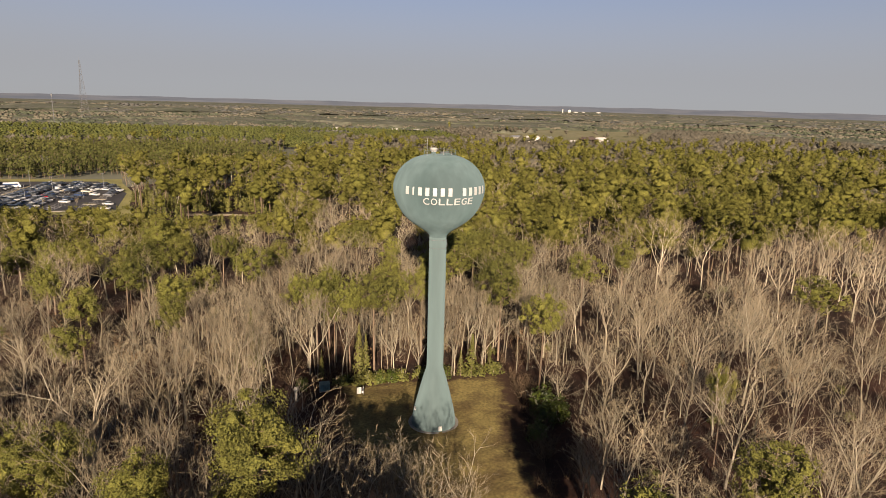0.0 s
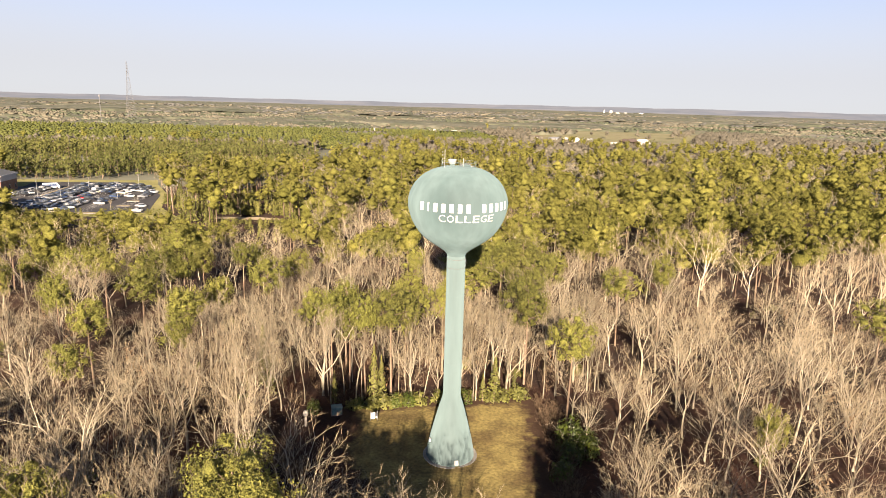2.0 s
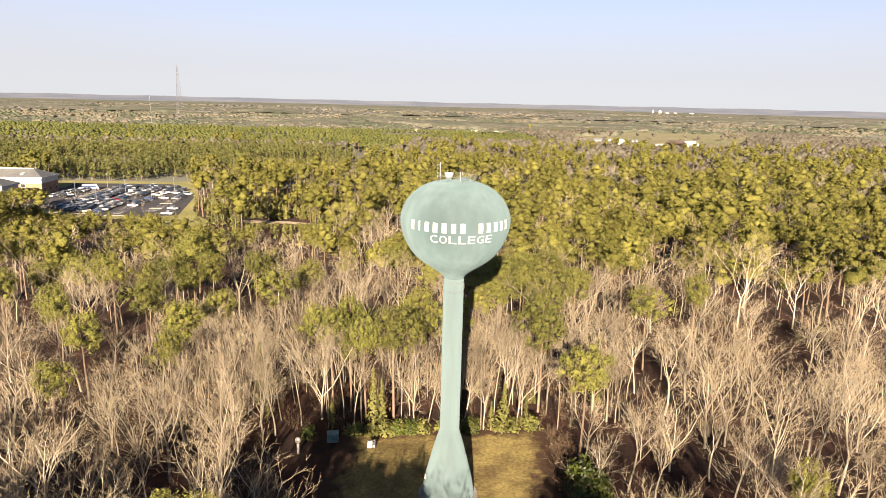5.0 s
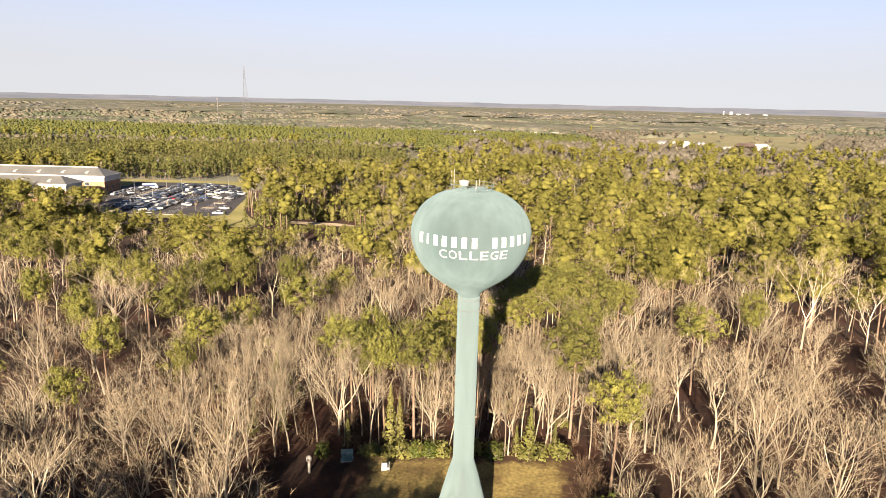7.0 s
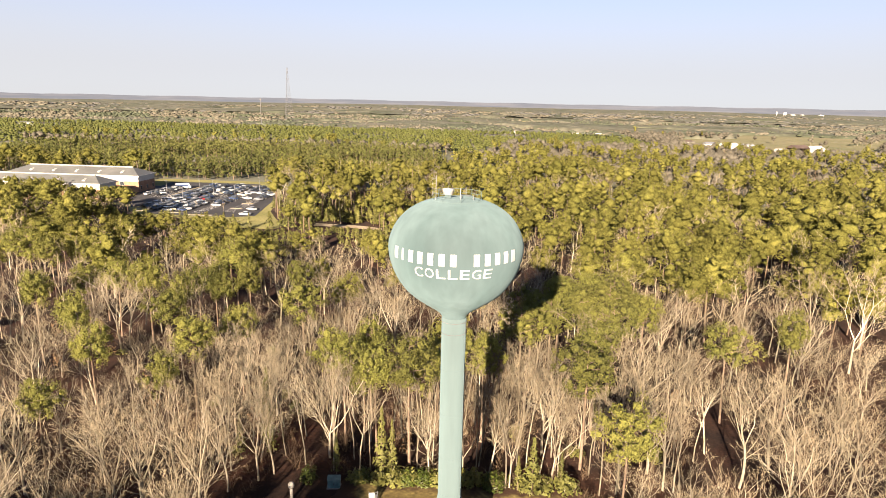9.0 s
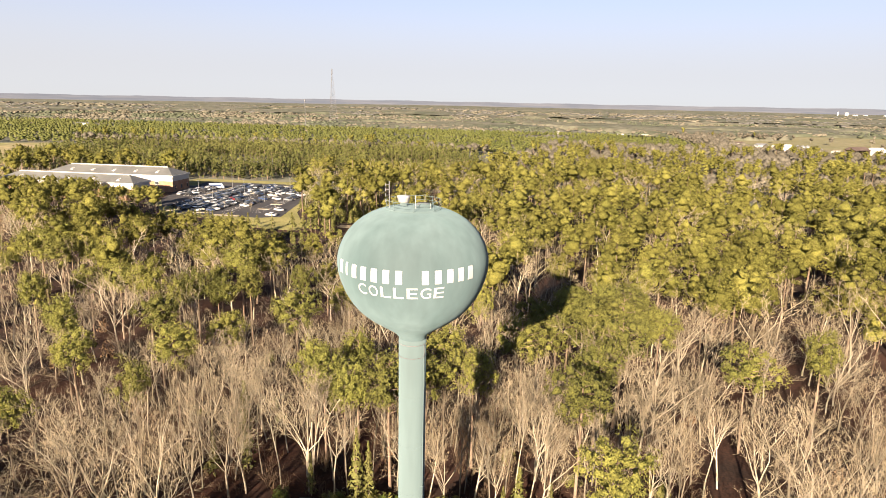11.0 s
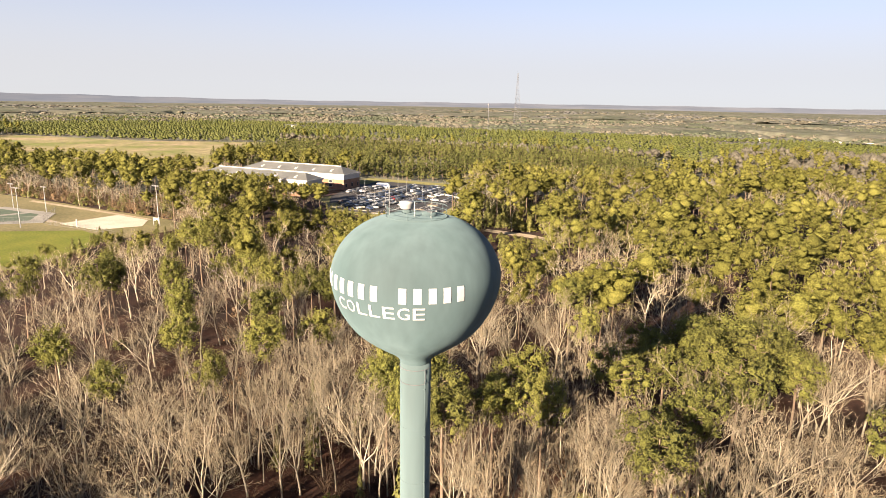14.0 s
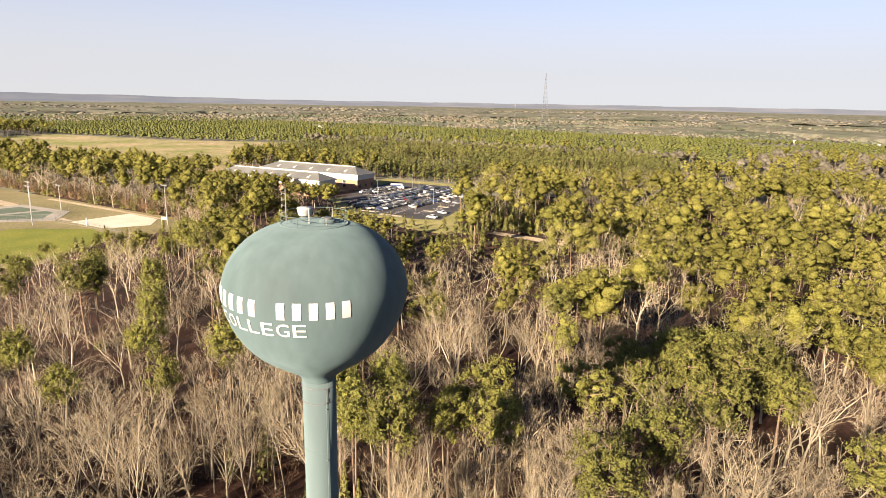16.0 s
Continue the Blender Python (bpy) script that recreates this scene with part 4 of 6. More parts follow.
class Wood:
    """Triangles of one tree, trunk and crown apart."""

    def __init__(self):
        self.v, self.t, self.m = [], [], []

    def tube(self, pts, radii, n, slot):
        k0 = len(self.v)
        d = unit(pts[-1] - pts[0])
        u = unit(np.cross(d, (0.3, 0.9, 0.2)))
        w = np.cross(d, u)
        for p, r in zip(pts, radii):
            for i in range(n):
                a = 2 * math.pi * i / n
                self.v.append(p + r * (math.cos(a) * u + math.sin(a) * w))
        for j in range(len(pts) - 1):
            for i in range(n):
                a, b = k0 + j * n + i, k0 + j * n + (i + 1) % n
                self.t += [(a, b, b + n), (a, b + n, a + n)]
                self.m += [slot, slot]

    def spike(self, p, q, r, slot):
        k0 = len(self.v)
        d = unit(q - p)
        u = unit(np.cross(d, (0.3, 0.9, 0.2)))
        w = np.cross(d, u)
        self.v += [p + r * u, p + r * (-0.5 * u + 0.87 * w), p + r * (-0.5 * u - 0.87 * w), q]
        self.t += [(k0, k0 + 1, k0 + 3), (k0 + 1, k0 + 2, k0 + 3), (k0 + 2, k0, k0 + 3)]
        self.m += [slot] * 3

    def sliver(self, p, q, w, slot, rng):
        k0 = len(self.v)
        s = unit(np.cross(q - p, rng.normal(size=3))) * w
        self.v += [p - s, p + s, q]
        self.t.append((k0, k0 + 1, k0 + 2))
        self.m.append(slot)

    def leaf(self, p, size, normal, slot, rng):
        k0 = len(self.v)
        u = unit(np.cross(normal, rng.normal(size=3)))
        w = np.cross(normal, u)
        a = rng.uniform(0.75, 1.25, 3) * size
        self.v += [p + 1.25 * a[0] * u, p - 0.6 * a[1] * u + 0.55 * a[1] * w, p - 0.6 * a[2] * u - 0.55 * a[2] * w]
        self.t.append((k0, k0 + 1, k0 + 2))
        self.m.append(slot)

    def lump(self, c, r, slot, rng, flat, few=False):
        """A rough closed tuft of twenty faces, or of eight for far trees."""
        if few:
            k0, a = len(self.v), rng.uniform(0, 1.5)
            pts = [(0, 0, 1), (math.cos(a), math.sin(a), 0.1), (-math.sin(a), math.cos(a), -0.1), (-math.cos(a), -math.sin(a), 0.1), (math.sin(a), -math.cos(a), -0.1), (0, 0, -0.8)]
            self.v += [c + r * rng.uniform(0.7, 1.25) * np.array(p) * np.array((1, 1, flat)) for p in pts]
            for i in range(4):
                b, d = 1 + i, 1 + (i + 1) % 4
                self.t += [(k0, k0 + b, k0 + d), (k0 + 5, k0 + d, k0 + b)]
                self.m += [slot] * 2
            return
        k0 = len(self.v)
        turn = rng.uniform(0, 6.28)
        rough = rng.uniform(0.5, 1.3, 12)
        pts = [(0, 0, 1)] + [(0.894 * math.cos(turn + 1.2566 * i), 0.894 * math.sin(turn + 1.2566 * i), 0.447) for i in range(5)] + [(0.894 * math.cos(turn + 0.628 + 1.2566 * i), 0.894 * math.sin(turn + 0.628 + 1.2566 * i), -0.447) for i in range(5)] + [(0, 0, -1)]
        self.v += [c + r * q * np.array(p) * np.array((1, 1, flat)) for p, q in zip(pts, rough)]
        for i in range(5):
            a, b = 1 + i, 1 + (i + 1) % 5
            d, e = 6 + i, 6 + (i + 1) % 5
            self.t += [(k0, k0 + a, k0 + b), (k0 + a, k0 + d, k0 + b), (k0 + b, k0 + d, k0 + e), (k0 + 11, k0 + e, k0 + d)]
            self.m += [slot] * 4

    def arrays(self):
        return np.array(self.v), np.array(self.t), np.array(self.m)


def lean(d, angle, rng):
    """A direction at that angle from d."""
    s = unit(np.cross(d, rng.normal(size=3)))
    return unit(d * math.cos(angle) + s * math.sin(angle))


def dome(seed, count, lowest):
    """Directions spread evenly over a dome, from the top down to the lowest elevation."""
    r = np.random.default_rng(seed)
    out = []
    for i in range(count):
        z = 1 - (1 - lowest) * (i + 0.5) / count
        a = i * 2.39996 + r.uniform(-0.35, 0.35)
        c = math.sqrt(max(0, 1 - z * z))
        out.append(np.array((math.cos(a) * c, math.sin(a) * c, z)))
    return out


def bare_tree(seed, h, detail, spread=1.0, fork=0.4, thick=0.0105):
    """A leafless broadleaf tree that forks again and again. Slot 0 bark, slot 1 twigs. Detail 2 near, 1 lighter, 0 far."""
    rng = np.random.default_rng(seed)
    w = Wood()
    up = np.array((0, 0, 1.0))
    crown = h * (1 - fork)
    runs = (h * fork, 0.55 * crown, 0.34 * crown, 0.2 * crown)
    forks, sides = ((3, 2, 2), (3, 3, 2)) if detail == 2 else ((3, 2, 2), (2, 1, 1)) if detail == 1 else ((3, 2, 1), (1, 1, 0))
    twigs, fine = ((4, 3), (4, 3), (5, 0))[2 - detail]
    twig_w, fine_w = ((0.018, 0.013), (0.026, 0.021), (0.048, 0.03))[2 - detail]

    def twig_spray(p, q, d):
        run = np.linalg.norm(q - p)
        for k in range(twigs):
            t = 0.25 + 0.75 * (k + rng.uniform(0, 1)) / twigs
            a = p + (q - p) * t
            d1 = unit(lean(d, radians(rng.uniform(18, 52)), rng) + 0.12 * up)
            b = a + d1 * rng.uniform(0.6, 1.1) * (0.35 * run + 0.45)
            w.sliver(a, b, twig_w, 1, rng)
            for u in range(fine):
                c = a + (b - a) * rng.uniform(0.15, 0.9)
                w.sliver(c, c + unit(lean(d1, radians(rng.uniform(18, 50)), rng) + 0.15 * up) * rng.uniform(0.35, 0.8), fine_w, 1, rng)

    def grow(p, d, run, r, level):
        if level == 3:
            d = unit(d + rng.normal(size=3) * 0.1 + 0.16 * up)
            q = p + d * run
            w.spike(p, q, max(0.02, r), 0)
            twig_spray(p, q, d)
            return
        n = (5, 3, 2)[level] if detail == 2 else (3, 2, 1)[level]
        pts = [p]
        for k in range(n):
            d = unit(d + rng.normal(size=3) * (0.045, 0.10, 0.12)[level] + up * (0.05, 0.14, 0.11)[level])
            p = p + d * run / n
            pts.append(p)
        end = 0.66 if level == 0 else 0.55
        ring = ((7, 4, 3), (5, 3, 3), (3, 3, 3))[2 - detail][level]
        w.tube(pts, [r * (1 - (1 - end) * k / n) for k in range(n + 1)], ring, 0)
        turn = rng.uniform(0, 6.28)
        side = unit(np.cross(d, (0.31, 0.9, 0.2)))
        over = np.cross(d, side)
        count = forks[level]
        for k in range(count):
            a = turn + 6.283 * k / count + rng.uniform(-0.4, 0.4)
            ang = radians(rng.uniform(12, 36)) * spread
            d2 = unit(d * math.cos(ang) + (side * math.cos(a) + over * math.sin(a)) * math.sin(ang))
            grow(p, d2, runs[level + 1] * rng.uniform(0.8, 1.15), r * end * rng.uniform(0.7, 0.92), level + 1)
        for k in range(sides[level]):
            t = (0.62 if level == 0 else 0.3) + (0.36 if level == 0 else 0.62) * (k + rng.uniform(0.1, 0.9)) / sides[level]
            q = min(n - 1, int(t * n))
            at = pts[q] + (pts[q + 1] - pts[q]) * (t * n - q)
            d2 = unit(lean(unit(pts[q + 1] - pts[q]), radians(rng.uniform(28, 52)) * min(1.15, spread), rng) + 0.18 * up)
            grow(at, d2, runs[level + 1] * rng.uniform(0.55, 0.95), r * (1 - (1 - end) * t) * rng.uniform(0.34, 0.52), level + 1)

    start = np.array((0, 0, -0.3))
    grow(start, unit(np.array((rng.normal() * 0.04, rng.normal() * 0.04, 1))), runs[0] + 0.3, thick * h, 0)
    v, t, m = w.arrays()
    scale = h / v[:, 2].max()
    v = v * np.array((scale, scale, scale))
    return v, t, m


def pine_tree(seed, h, clumps, leaves, size, width, low=0.6, limbs=True, core=0.95, few=False):
    """A tall pine: a bare trunk under a round, uneven crown of needle tufts. Slot 0 bark, slot 1 needles."""
    rng = np.random.default_rng(seed)
    w = Wood()
    top = np.array((rng.normal() * 0.25, rng.normal() * 0.25, h * 0.93))
    mid = top * 0.5 + np.array((rng.normal() * 0.15, rng.normal() * 0.15, 0))
    w.tube([np.array((0, 0, -0.3)), mid, top], [0.0105 * h + 0.03, 0.0085 * h, 0.04], 6 if limbs else 3, 0)
    mean, half = h * (low + 1) / 2, h * (1 - low) / 2
    phase = rng.uniform(0, 6.28, 3)
    if not limbs:
        for k in range(3):
            w.lump(np.array((rng.normal() * 0.22 * width, rng.normal() * 0.22 * width, mean + (k - 1) * 0.42 * half)), width * (0.56, 0.62, 0.46)[k] * (1.0 if few else 0.78), 1, rng, 0.62 * half / width + 0.3, few)
    for i, tip in enumerate(dome(seed, clumps, -0.75)):
        az = math.atan2(tip[1], tip[0])
        lobe = 1 + 0.22 * math.sin(2 * az + phase[0]) + 0.16 * math.sin(3 * az + phase[1]) * (1 - abs(tip[2])) + (rng.uniform(-0.34, 0.14) if limbs else rng.uniform(-0.2, 0.1))
        if rng.random() < (0.26 if limbs else 0.16):
            lobe *= 0.55
        cr = core * rng.uniform(0.55, 1.4)
        reach = max(0.2, width - 0.5 * core) * lobe * (1.0 if tip[2] > -0.2 else 0.8)
        c = np.array((tip[0] * reach, tip[1] * reach, mean + tip[2] * (half - 0.5 * core) * min(1.08, lobe))) + top * (mean / h) * np.array((1, 1, 0))
        if limbs:
            w.spike(np.array((top[0] * 0.8, top[1] * 0.8, c[2] - 0.35 * reach * math.sqrt(1 - tip[2] ** 2) - 0.4)), c, 0.065, 0)
        w.lump(c - tip * 0.35 * cr, cr * (0.52 if limbs else 0.54), 1, rng, 1.0, few)
        for k in range(leaves):
            o = unit(rng.normal(size=3))
            if o @ tip < -0.3:
                o = -o
            o = o * rng.uniform(0.5, 1.1) * np.array((1, 1, 0.95))
            w.leaf(c + o * cr, size * rng.uniform(0.6, 1.3), unit(0.55 * unit(o) + 0.3 * tip + rng.normal(size=3) * 0.55), 1, rng)
    return w.arrays()


def young_pine(seed, h, leaves, size, width):
    """A young conical pine clothed to the ground."""
    rng = np.random.default_rng(seed)
    w = Wood()
    w.tube([np.array((0, 0, -0.2)), np.array((0, 0, h * 0.95))], [0.012 * h + 0.03, 0.02], 3, 0)
    for i in range(leaves):
        t = rng.uniform(0, 1) ** 0.8
        rad = width * (1 - t) ** 0.75 * rng.uniform(0.55, 1) * (0.75 + 0.25 * math.sin(t * 34))
        az = rng.uniform(0, 2 * math.pi)
        o = np.array((math.cos(az), math.sin(az), 0))
        w.leaf(o * rad + np.array((0, 0, h * (0.1 + 0.9 * t))), size * rng.uniform(0.6, 1.2) * (1.1 - 0.5 * t), unit(o + np.array((0, 0, 0.7)) + rng.normal(size=3) * 0.4), 1, rng)
    return w.arrays()


def mound(seed, h, width):
    """A far young pine: two stacked tufts on a short stem."""
    rng = np.random.default_rng(seed)
    w = Wood()
    w.spike(np.array((0, 0, -0.2)), np.array((0, 0, h * 0.6)), 0.12, 0)
    w.lump(np.array((rng.normal() * 0.2, rng.normal() * 0.2, h * 0.42)), width * 0.8, 1, rng, 1.1, True)
    w.lump(np.array((0, 0, h * 0.74)), width * 0.5, 1, rng, 1.1, True)
    return w.arrays()


def bush(seed, h, leaves, size, width, sticks=0):
    rng = np.random.default_rng(seed)
    w = Wood()
    for i in range(sticks):
        az, e = rng.uniform(0, 2 * math.pi), rng.uniform(0.05, 0.8)
        d = np.array((math.cos(az) * e, math.sin(az) * e, 1))
        w.sliver(np.array((rng.normal() * 0.3, rng.normal() * 0.3, -0.1)), d * h * rng.uniform(0.6, 1.0), 0.03, 0, rng)
        for k in range(3):
            p = d * h * rng.uniform(0.3, 0.8)
            w.sliver(p, p + unit(d + rng.normal(size=3) * 0.5) * h * 0.3, 0.022, 0, rng)
    for i in range(leaves):
        o = unit(rng.normal(size=3))
        o[2] = abs(o[2])
        lump = 1 + 0.22 * math.sin(o[0] * 5 + seed) * math.sin(o[1] * 6 + o[2] * 4)
        o2 = o * rng.uniform(0.6, 1) * lump
        w.leaf(np.array((o2[0] * width, o2[1] * width, o2[2] * h * 0.85 + 0.1 * h)), size * rng.uniform(0.6, 1.3), unit(o + rng.normal(size=3) * 0.4), 1, rng)
    return w.arrays()


def canopy(seed, bare=False):
    """A far, uneven crown of two rough tufts, one unit wide and high; leafless ones stand narrower."""
    r = np.random.default_rng(seed)
    w = Wood()
    if bare:
        w.lump(np.array((r.normal() * 0.1, r.normal() * 0.1, 0.42)), 0.5, 0, r, 0.75, True)
        w.lump(np.array((r.normal() * 0.25, r.normal() * 0.25, 0.55)), 0.36, 0, r, 0.9, True)
        return w.arrays()
    w.lump(np.array((r.normal() * 0.15, r.normal() * 0.15, 0.40)), 0.55, 0, r, 0.6, True)
    w.lump(np.array((r.normal() * 0.25, r.normal() * 0.25, 0.58)), 0.40, 0, r, 0.55, True)
    return w.arrays()


def scatter(name, kinds, x, y, hs, ws, materials, label, category, seed=0, lift=0.0):
    """Many trees joined into one mesh of kind stuff. hs, ws: each one's height and width factor."""
    if len(x) == 0:
        return None
    rng = np.random.default_rng(seed + 77)
    pick = rng.integers(0, len(kinds), len(x))
    vs, ts, ms, tones, k0 = [], [], [], [], 0
    gz = ground_z(x, y)
    for k, (v, t, m) in enumerate(kinds):
        idx = np.nonzero(pick == k)[0]
        if not len(idx):
            continue
        a = rng.uniform(0, 2 * math.pi, len(idx))
        c, s = np.cos(a)[:, None], np.sin(a)[:, None]
        px = (v[None, :, 0] * c - v[None, :, 1] * s) * ws[idx, None] + x[idx, None]
        py = (v[None, :, 0] * s + v[None, :, 1] * c) * ws[idx, None] + y[idx, None]
        pz = v[None, :, 2] * hs[idx, None] + gz[idx, None] + lift
        vs.append(np.stack([px, py, pz], 2).reshape(-1, 3))
        off = k0 + np.arange(len(idx))[:, None, None] * len(v)
        ts.append((t[None] + off).reshape(-1, 3))
        ms.append(np.tile(m, len(idx)))
        tones.append(np.repeat(rng.uniform(-1, 1, len(idx)), len(v)))
        k0 += len(idx) * len(v)
    me = tri_mesh(name, np.concatenate(vs), np.concatenate(ts), materials, np.concatenate(ms))
    me.attributes.new("tone", "FLOAT", "POINT").data.foreach_set("value", np.concatenate(tones).astype(np.float32))
    me.shade_smooth()
    return tagged(new(name, me), label, category, kind="stuff")


def split_parts(arrays, names, materials):
    """One mesh for each slot of a tree."""
    v, t, m = arrays
    out = []
    for slot, (n, mat) in enumerate(zip(names, materials)):
        sel = t[m == slot]
        used, inv = np.unique(sel, return_inverse=True)
        out.append(tri_mesh(n, v[used], inv.reshape(-1, 3), [mat]))
        out[-1].shade_smooth()
    return out


def tree_thing(name, meshes, parts, label, category, group):
    t = base(name, pose(0, 0, -300), label, category, group)
    for me, n in zip(meshes, parts):
        ob = new(n, me)
        ob.parent = t
    return t


def place(protos, used, k, x, y, turn, sxy, sz):
    """The first tree of a kind is set itself, the rest are copies."""
    m = pose(x, y, float(ground_z(x, y)), 0, 0, turn)
    ob = protos[k] if k not in used else copy_thing(protos[k], m)
    used.add(k)
    ob.matrix_basis = m @ Matrix.Diagonal((sxy, sxy, sz, 1))
    return ob


# ---- where the trees stand ----
def jitter(x0, x1, y0, y1, step, seed):
    r = np.random.default_rng(seed)
    gx, gy = np.meshgrid(np.arange(x0, x1, step), np.arange(y0, y1, step))
    gx, gy = gx.ravel() + r.uniform(-0.48, 0.48, gx.size) * step, gy.ravel() + r.uniform(-0.48, 0.48, gy.size) * step
    return gx, gy


def open_land(x, y):
    blocked = np.zeros(len(x), bool)
    for poly in (CLEARING, LOT_ROOM, LOT, BUILDING_ROOM, SPORT, HAYFIELD, PASTURE, FARMYARD, PLOUGH, TRACK):
        blocked |= inside(poly, x, y)
    blocked |= inside([(-49, 256), (-49, 264), (-16, 260), (-16, 252)], x, y)
    return blocked


def in_view(x, y):
    """The wedge of land that the walk looks over, with a margin to its sides and behind."""
    return (x > -0.42 * np.minimum(y, 90) - 25 - np.maximum(0, y - 90) * 2.15) & (x < 1.03 * y + 30)


def sight_cap(x, y, h):
    """Low growth lies before the lot, the hall and the ball field, so that they show over it from the tower's height."""
    for cx, cy, late in ((0, 0, False), (12, 15, False), (21, 27, False), (33, 40, True), (45, 52, True)):
        for line, lo, hi, tz in ((270, -124, -73, 2.2), (247, -80, -54, -0.5), (291, -165, -124, 8.0), (291, -224, -165, 11.0), (256, -48, -24, 0.0)):
            if line == 256 and cx < 20 or line == 247 and not late:
                continue
            s = (y - cy) / (line - cy)
            hit = cx + (x - cx) / np.maximum(s, 0.05)
            h = np.where((s > 0.3) & (s < 1) & (hit > lo) & (hit < hi), np.minimum(h, 45.5 - (45.5 - tz) * s), h)
        if late:
            s = (cx - x) / (cx + 147)
            hit = cy + (y - cy) / np.maximum(s, 0.05)
            h = np.where((s > 0.3) & (s < 1) & (hit > 138) & (hit < 205), np.minimum(h, 45.5 * (1 - s) - 0.5 + 12 * np.clip(wave(x, y, 9, 88) - 0.55, 0, 0.5)), h)
    return h


rng = np.random.default_rng(11)
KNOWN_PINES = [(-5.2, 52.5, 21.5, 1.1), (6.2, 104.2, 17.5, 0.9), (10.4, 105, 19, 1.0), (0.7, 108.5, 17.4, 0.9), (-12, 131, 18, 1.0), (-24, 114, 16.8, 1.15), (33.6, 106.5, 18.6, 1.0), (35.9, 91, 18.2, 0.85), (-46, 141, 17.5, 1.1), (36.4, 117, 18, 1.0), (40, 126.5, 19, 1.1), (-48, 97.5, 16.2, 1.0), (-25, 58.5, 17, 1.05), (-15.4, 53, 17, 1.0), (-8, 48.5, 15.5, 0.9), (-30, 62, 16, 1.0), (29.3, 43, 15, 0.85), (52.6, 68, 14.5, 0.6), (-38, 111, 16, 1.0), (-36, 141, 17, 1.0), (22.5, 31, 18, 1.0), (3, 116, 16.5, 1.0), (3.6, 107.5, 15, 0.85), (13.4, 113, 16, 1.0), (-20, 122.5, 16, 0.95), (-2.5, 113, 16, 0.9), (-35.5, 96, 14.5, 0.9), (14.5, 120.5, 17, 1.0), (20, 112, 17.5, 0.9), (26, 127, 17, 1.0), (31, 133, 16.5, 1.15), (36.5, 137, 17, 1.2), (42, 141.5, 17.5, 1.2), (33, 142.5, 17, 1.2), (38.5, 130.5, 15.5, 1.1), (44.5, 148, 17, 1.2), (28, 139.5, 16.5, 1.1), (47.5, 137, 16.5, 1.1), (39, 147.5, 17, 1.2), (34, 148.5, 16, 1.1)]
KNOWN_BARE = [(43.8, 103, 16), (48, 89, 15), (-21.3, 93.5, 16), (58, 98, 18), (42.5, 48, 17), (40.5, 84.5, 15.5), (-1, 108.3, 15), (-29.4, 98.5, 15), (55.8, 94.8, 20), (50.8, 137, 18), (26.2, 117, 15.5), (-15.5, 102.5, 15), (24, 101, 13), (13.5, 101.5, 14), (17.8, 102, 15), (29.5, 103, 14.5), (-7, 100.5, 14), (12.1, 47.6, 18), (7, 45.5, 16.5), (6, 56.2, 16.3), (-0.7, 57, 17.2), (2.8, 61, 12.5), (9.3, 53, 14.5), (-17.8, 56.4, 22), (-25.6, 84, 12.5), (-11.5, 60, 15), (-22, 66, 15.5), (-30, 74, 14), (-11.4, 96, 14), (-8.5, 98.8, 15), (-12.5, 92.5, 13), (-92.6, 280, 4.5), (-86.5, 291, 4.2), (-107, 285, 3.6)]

def wood_edge(x, y):
    """Where the leafless wood gives way to the pines."""
    return 153 + 26 * (wave(x, y, 34, 3) - 0.5) - 9 * np.clip((x - 85) / 30, 0, 1)


bx, by = jitter(-190, 190, -25, 185, 7.5, 1)
keep = in_view(bx, by) & (by > 6) & ~open_land(bx, by) & (by < wood_edge(bx, by) + 10)
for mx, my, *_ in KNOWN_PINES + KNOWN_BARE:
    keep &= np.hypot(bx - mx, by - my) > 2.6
keep &= edge_distance(CLEARING, bx, by) < -3.0
along = np.clip(((bx - 70) * 28 + (by - 100) * 48) / (28 * 28 + 48 * 48), 0, 1)
keep &= np.hypot(bx - 70 - 28 * along, by - 100 - 48 * along) > 3.2
keep &= rng.random(len(bx)) > 0.05 + 0.12 * (wave(bx, by, 14, 9) > 0.75)
bx, by = bx[keep], by[keep]
# among the bare wood stand scattered pines, thicker to the west and north
piney = rng.random(len(bx)) < 0.02 + 0.10 * (bx < -8) * (by > 84) + 0.26 * np.clip((by - 115) / 35, 0, 1) * (bx < 20) + 0.10 * np.clip((by - 135) / 20, 0, 1)
bh = rng.uniform(10.5, 19.0, len(bx)) + 2.0 * (wave(bx, by, 30, 4) - 0.5) * 2
bh = sight_cap(bx, by, bh)
standing = bh > 4
bx, by, bh, piney = bx[standing], by[standing], bh[standing], piney[standing]
corridor = (bx > -4 + 0.05 * by) & (bx < 12 + 0.22 * by) & (by < 84)
piney &= ~corridor
bh = np.where(corridor, np.minimum(bh, np.maximum(4.5, 43 * (1 - by / 85))), bh)

VIEW_NEAR = 300
bare_i = np.nonzero(~piney)[0]
order = bare_i[np.argsort(np.hypot(bx[bare_i] - 20, (by[bare_i] - 80) * 0.9))]
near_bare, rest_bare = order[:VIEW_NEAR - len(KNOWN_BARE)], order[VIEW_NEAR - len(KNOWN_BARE):]

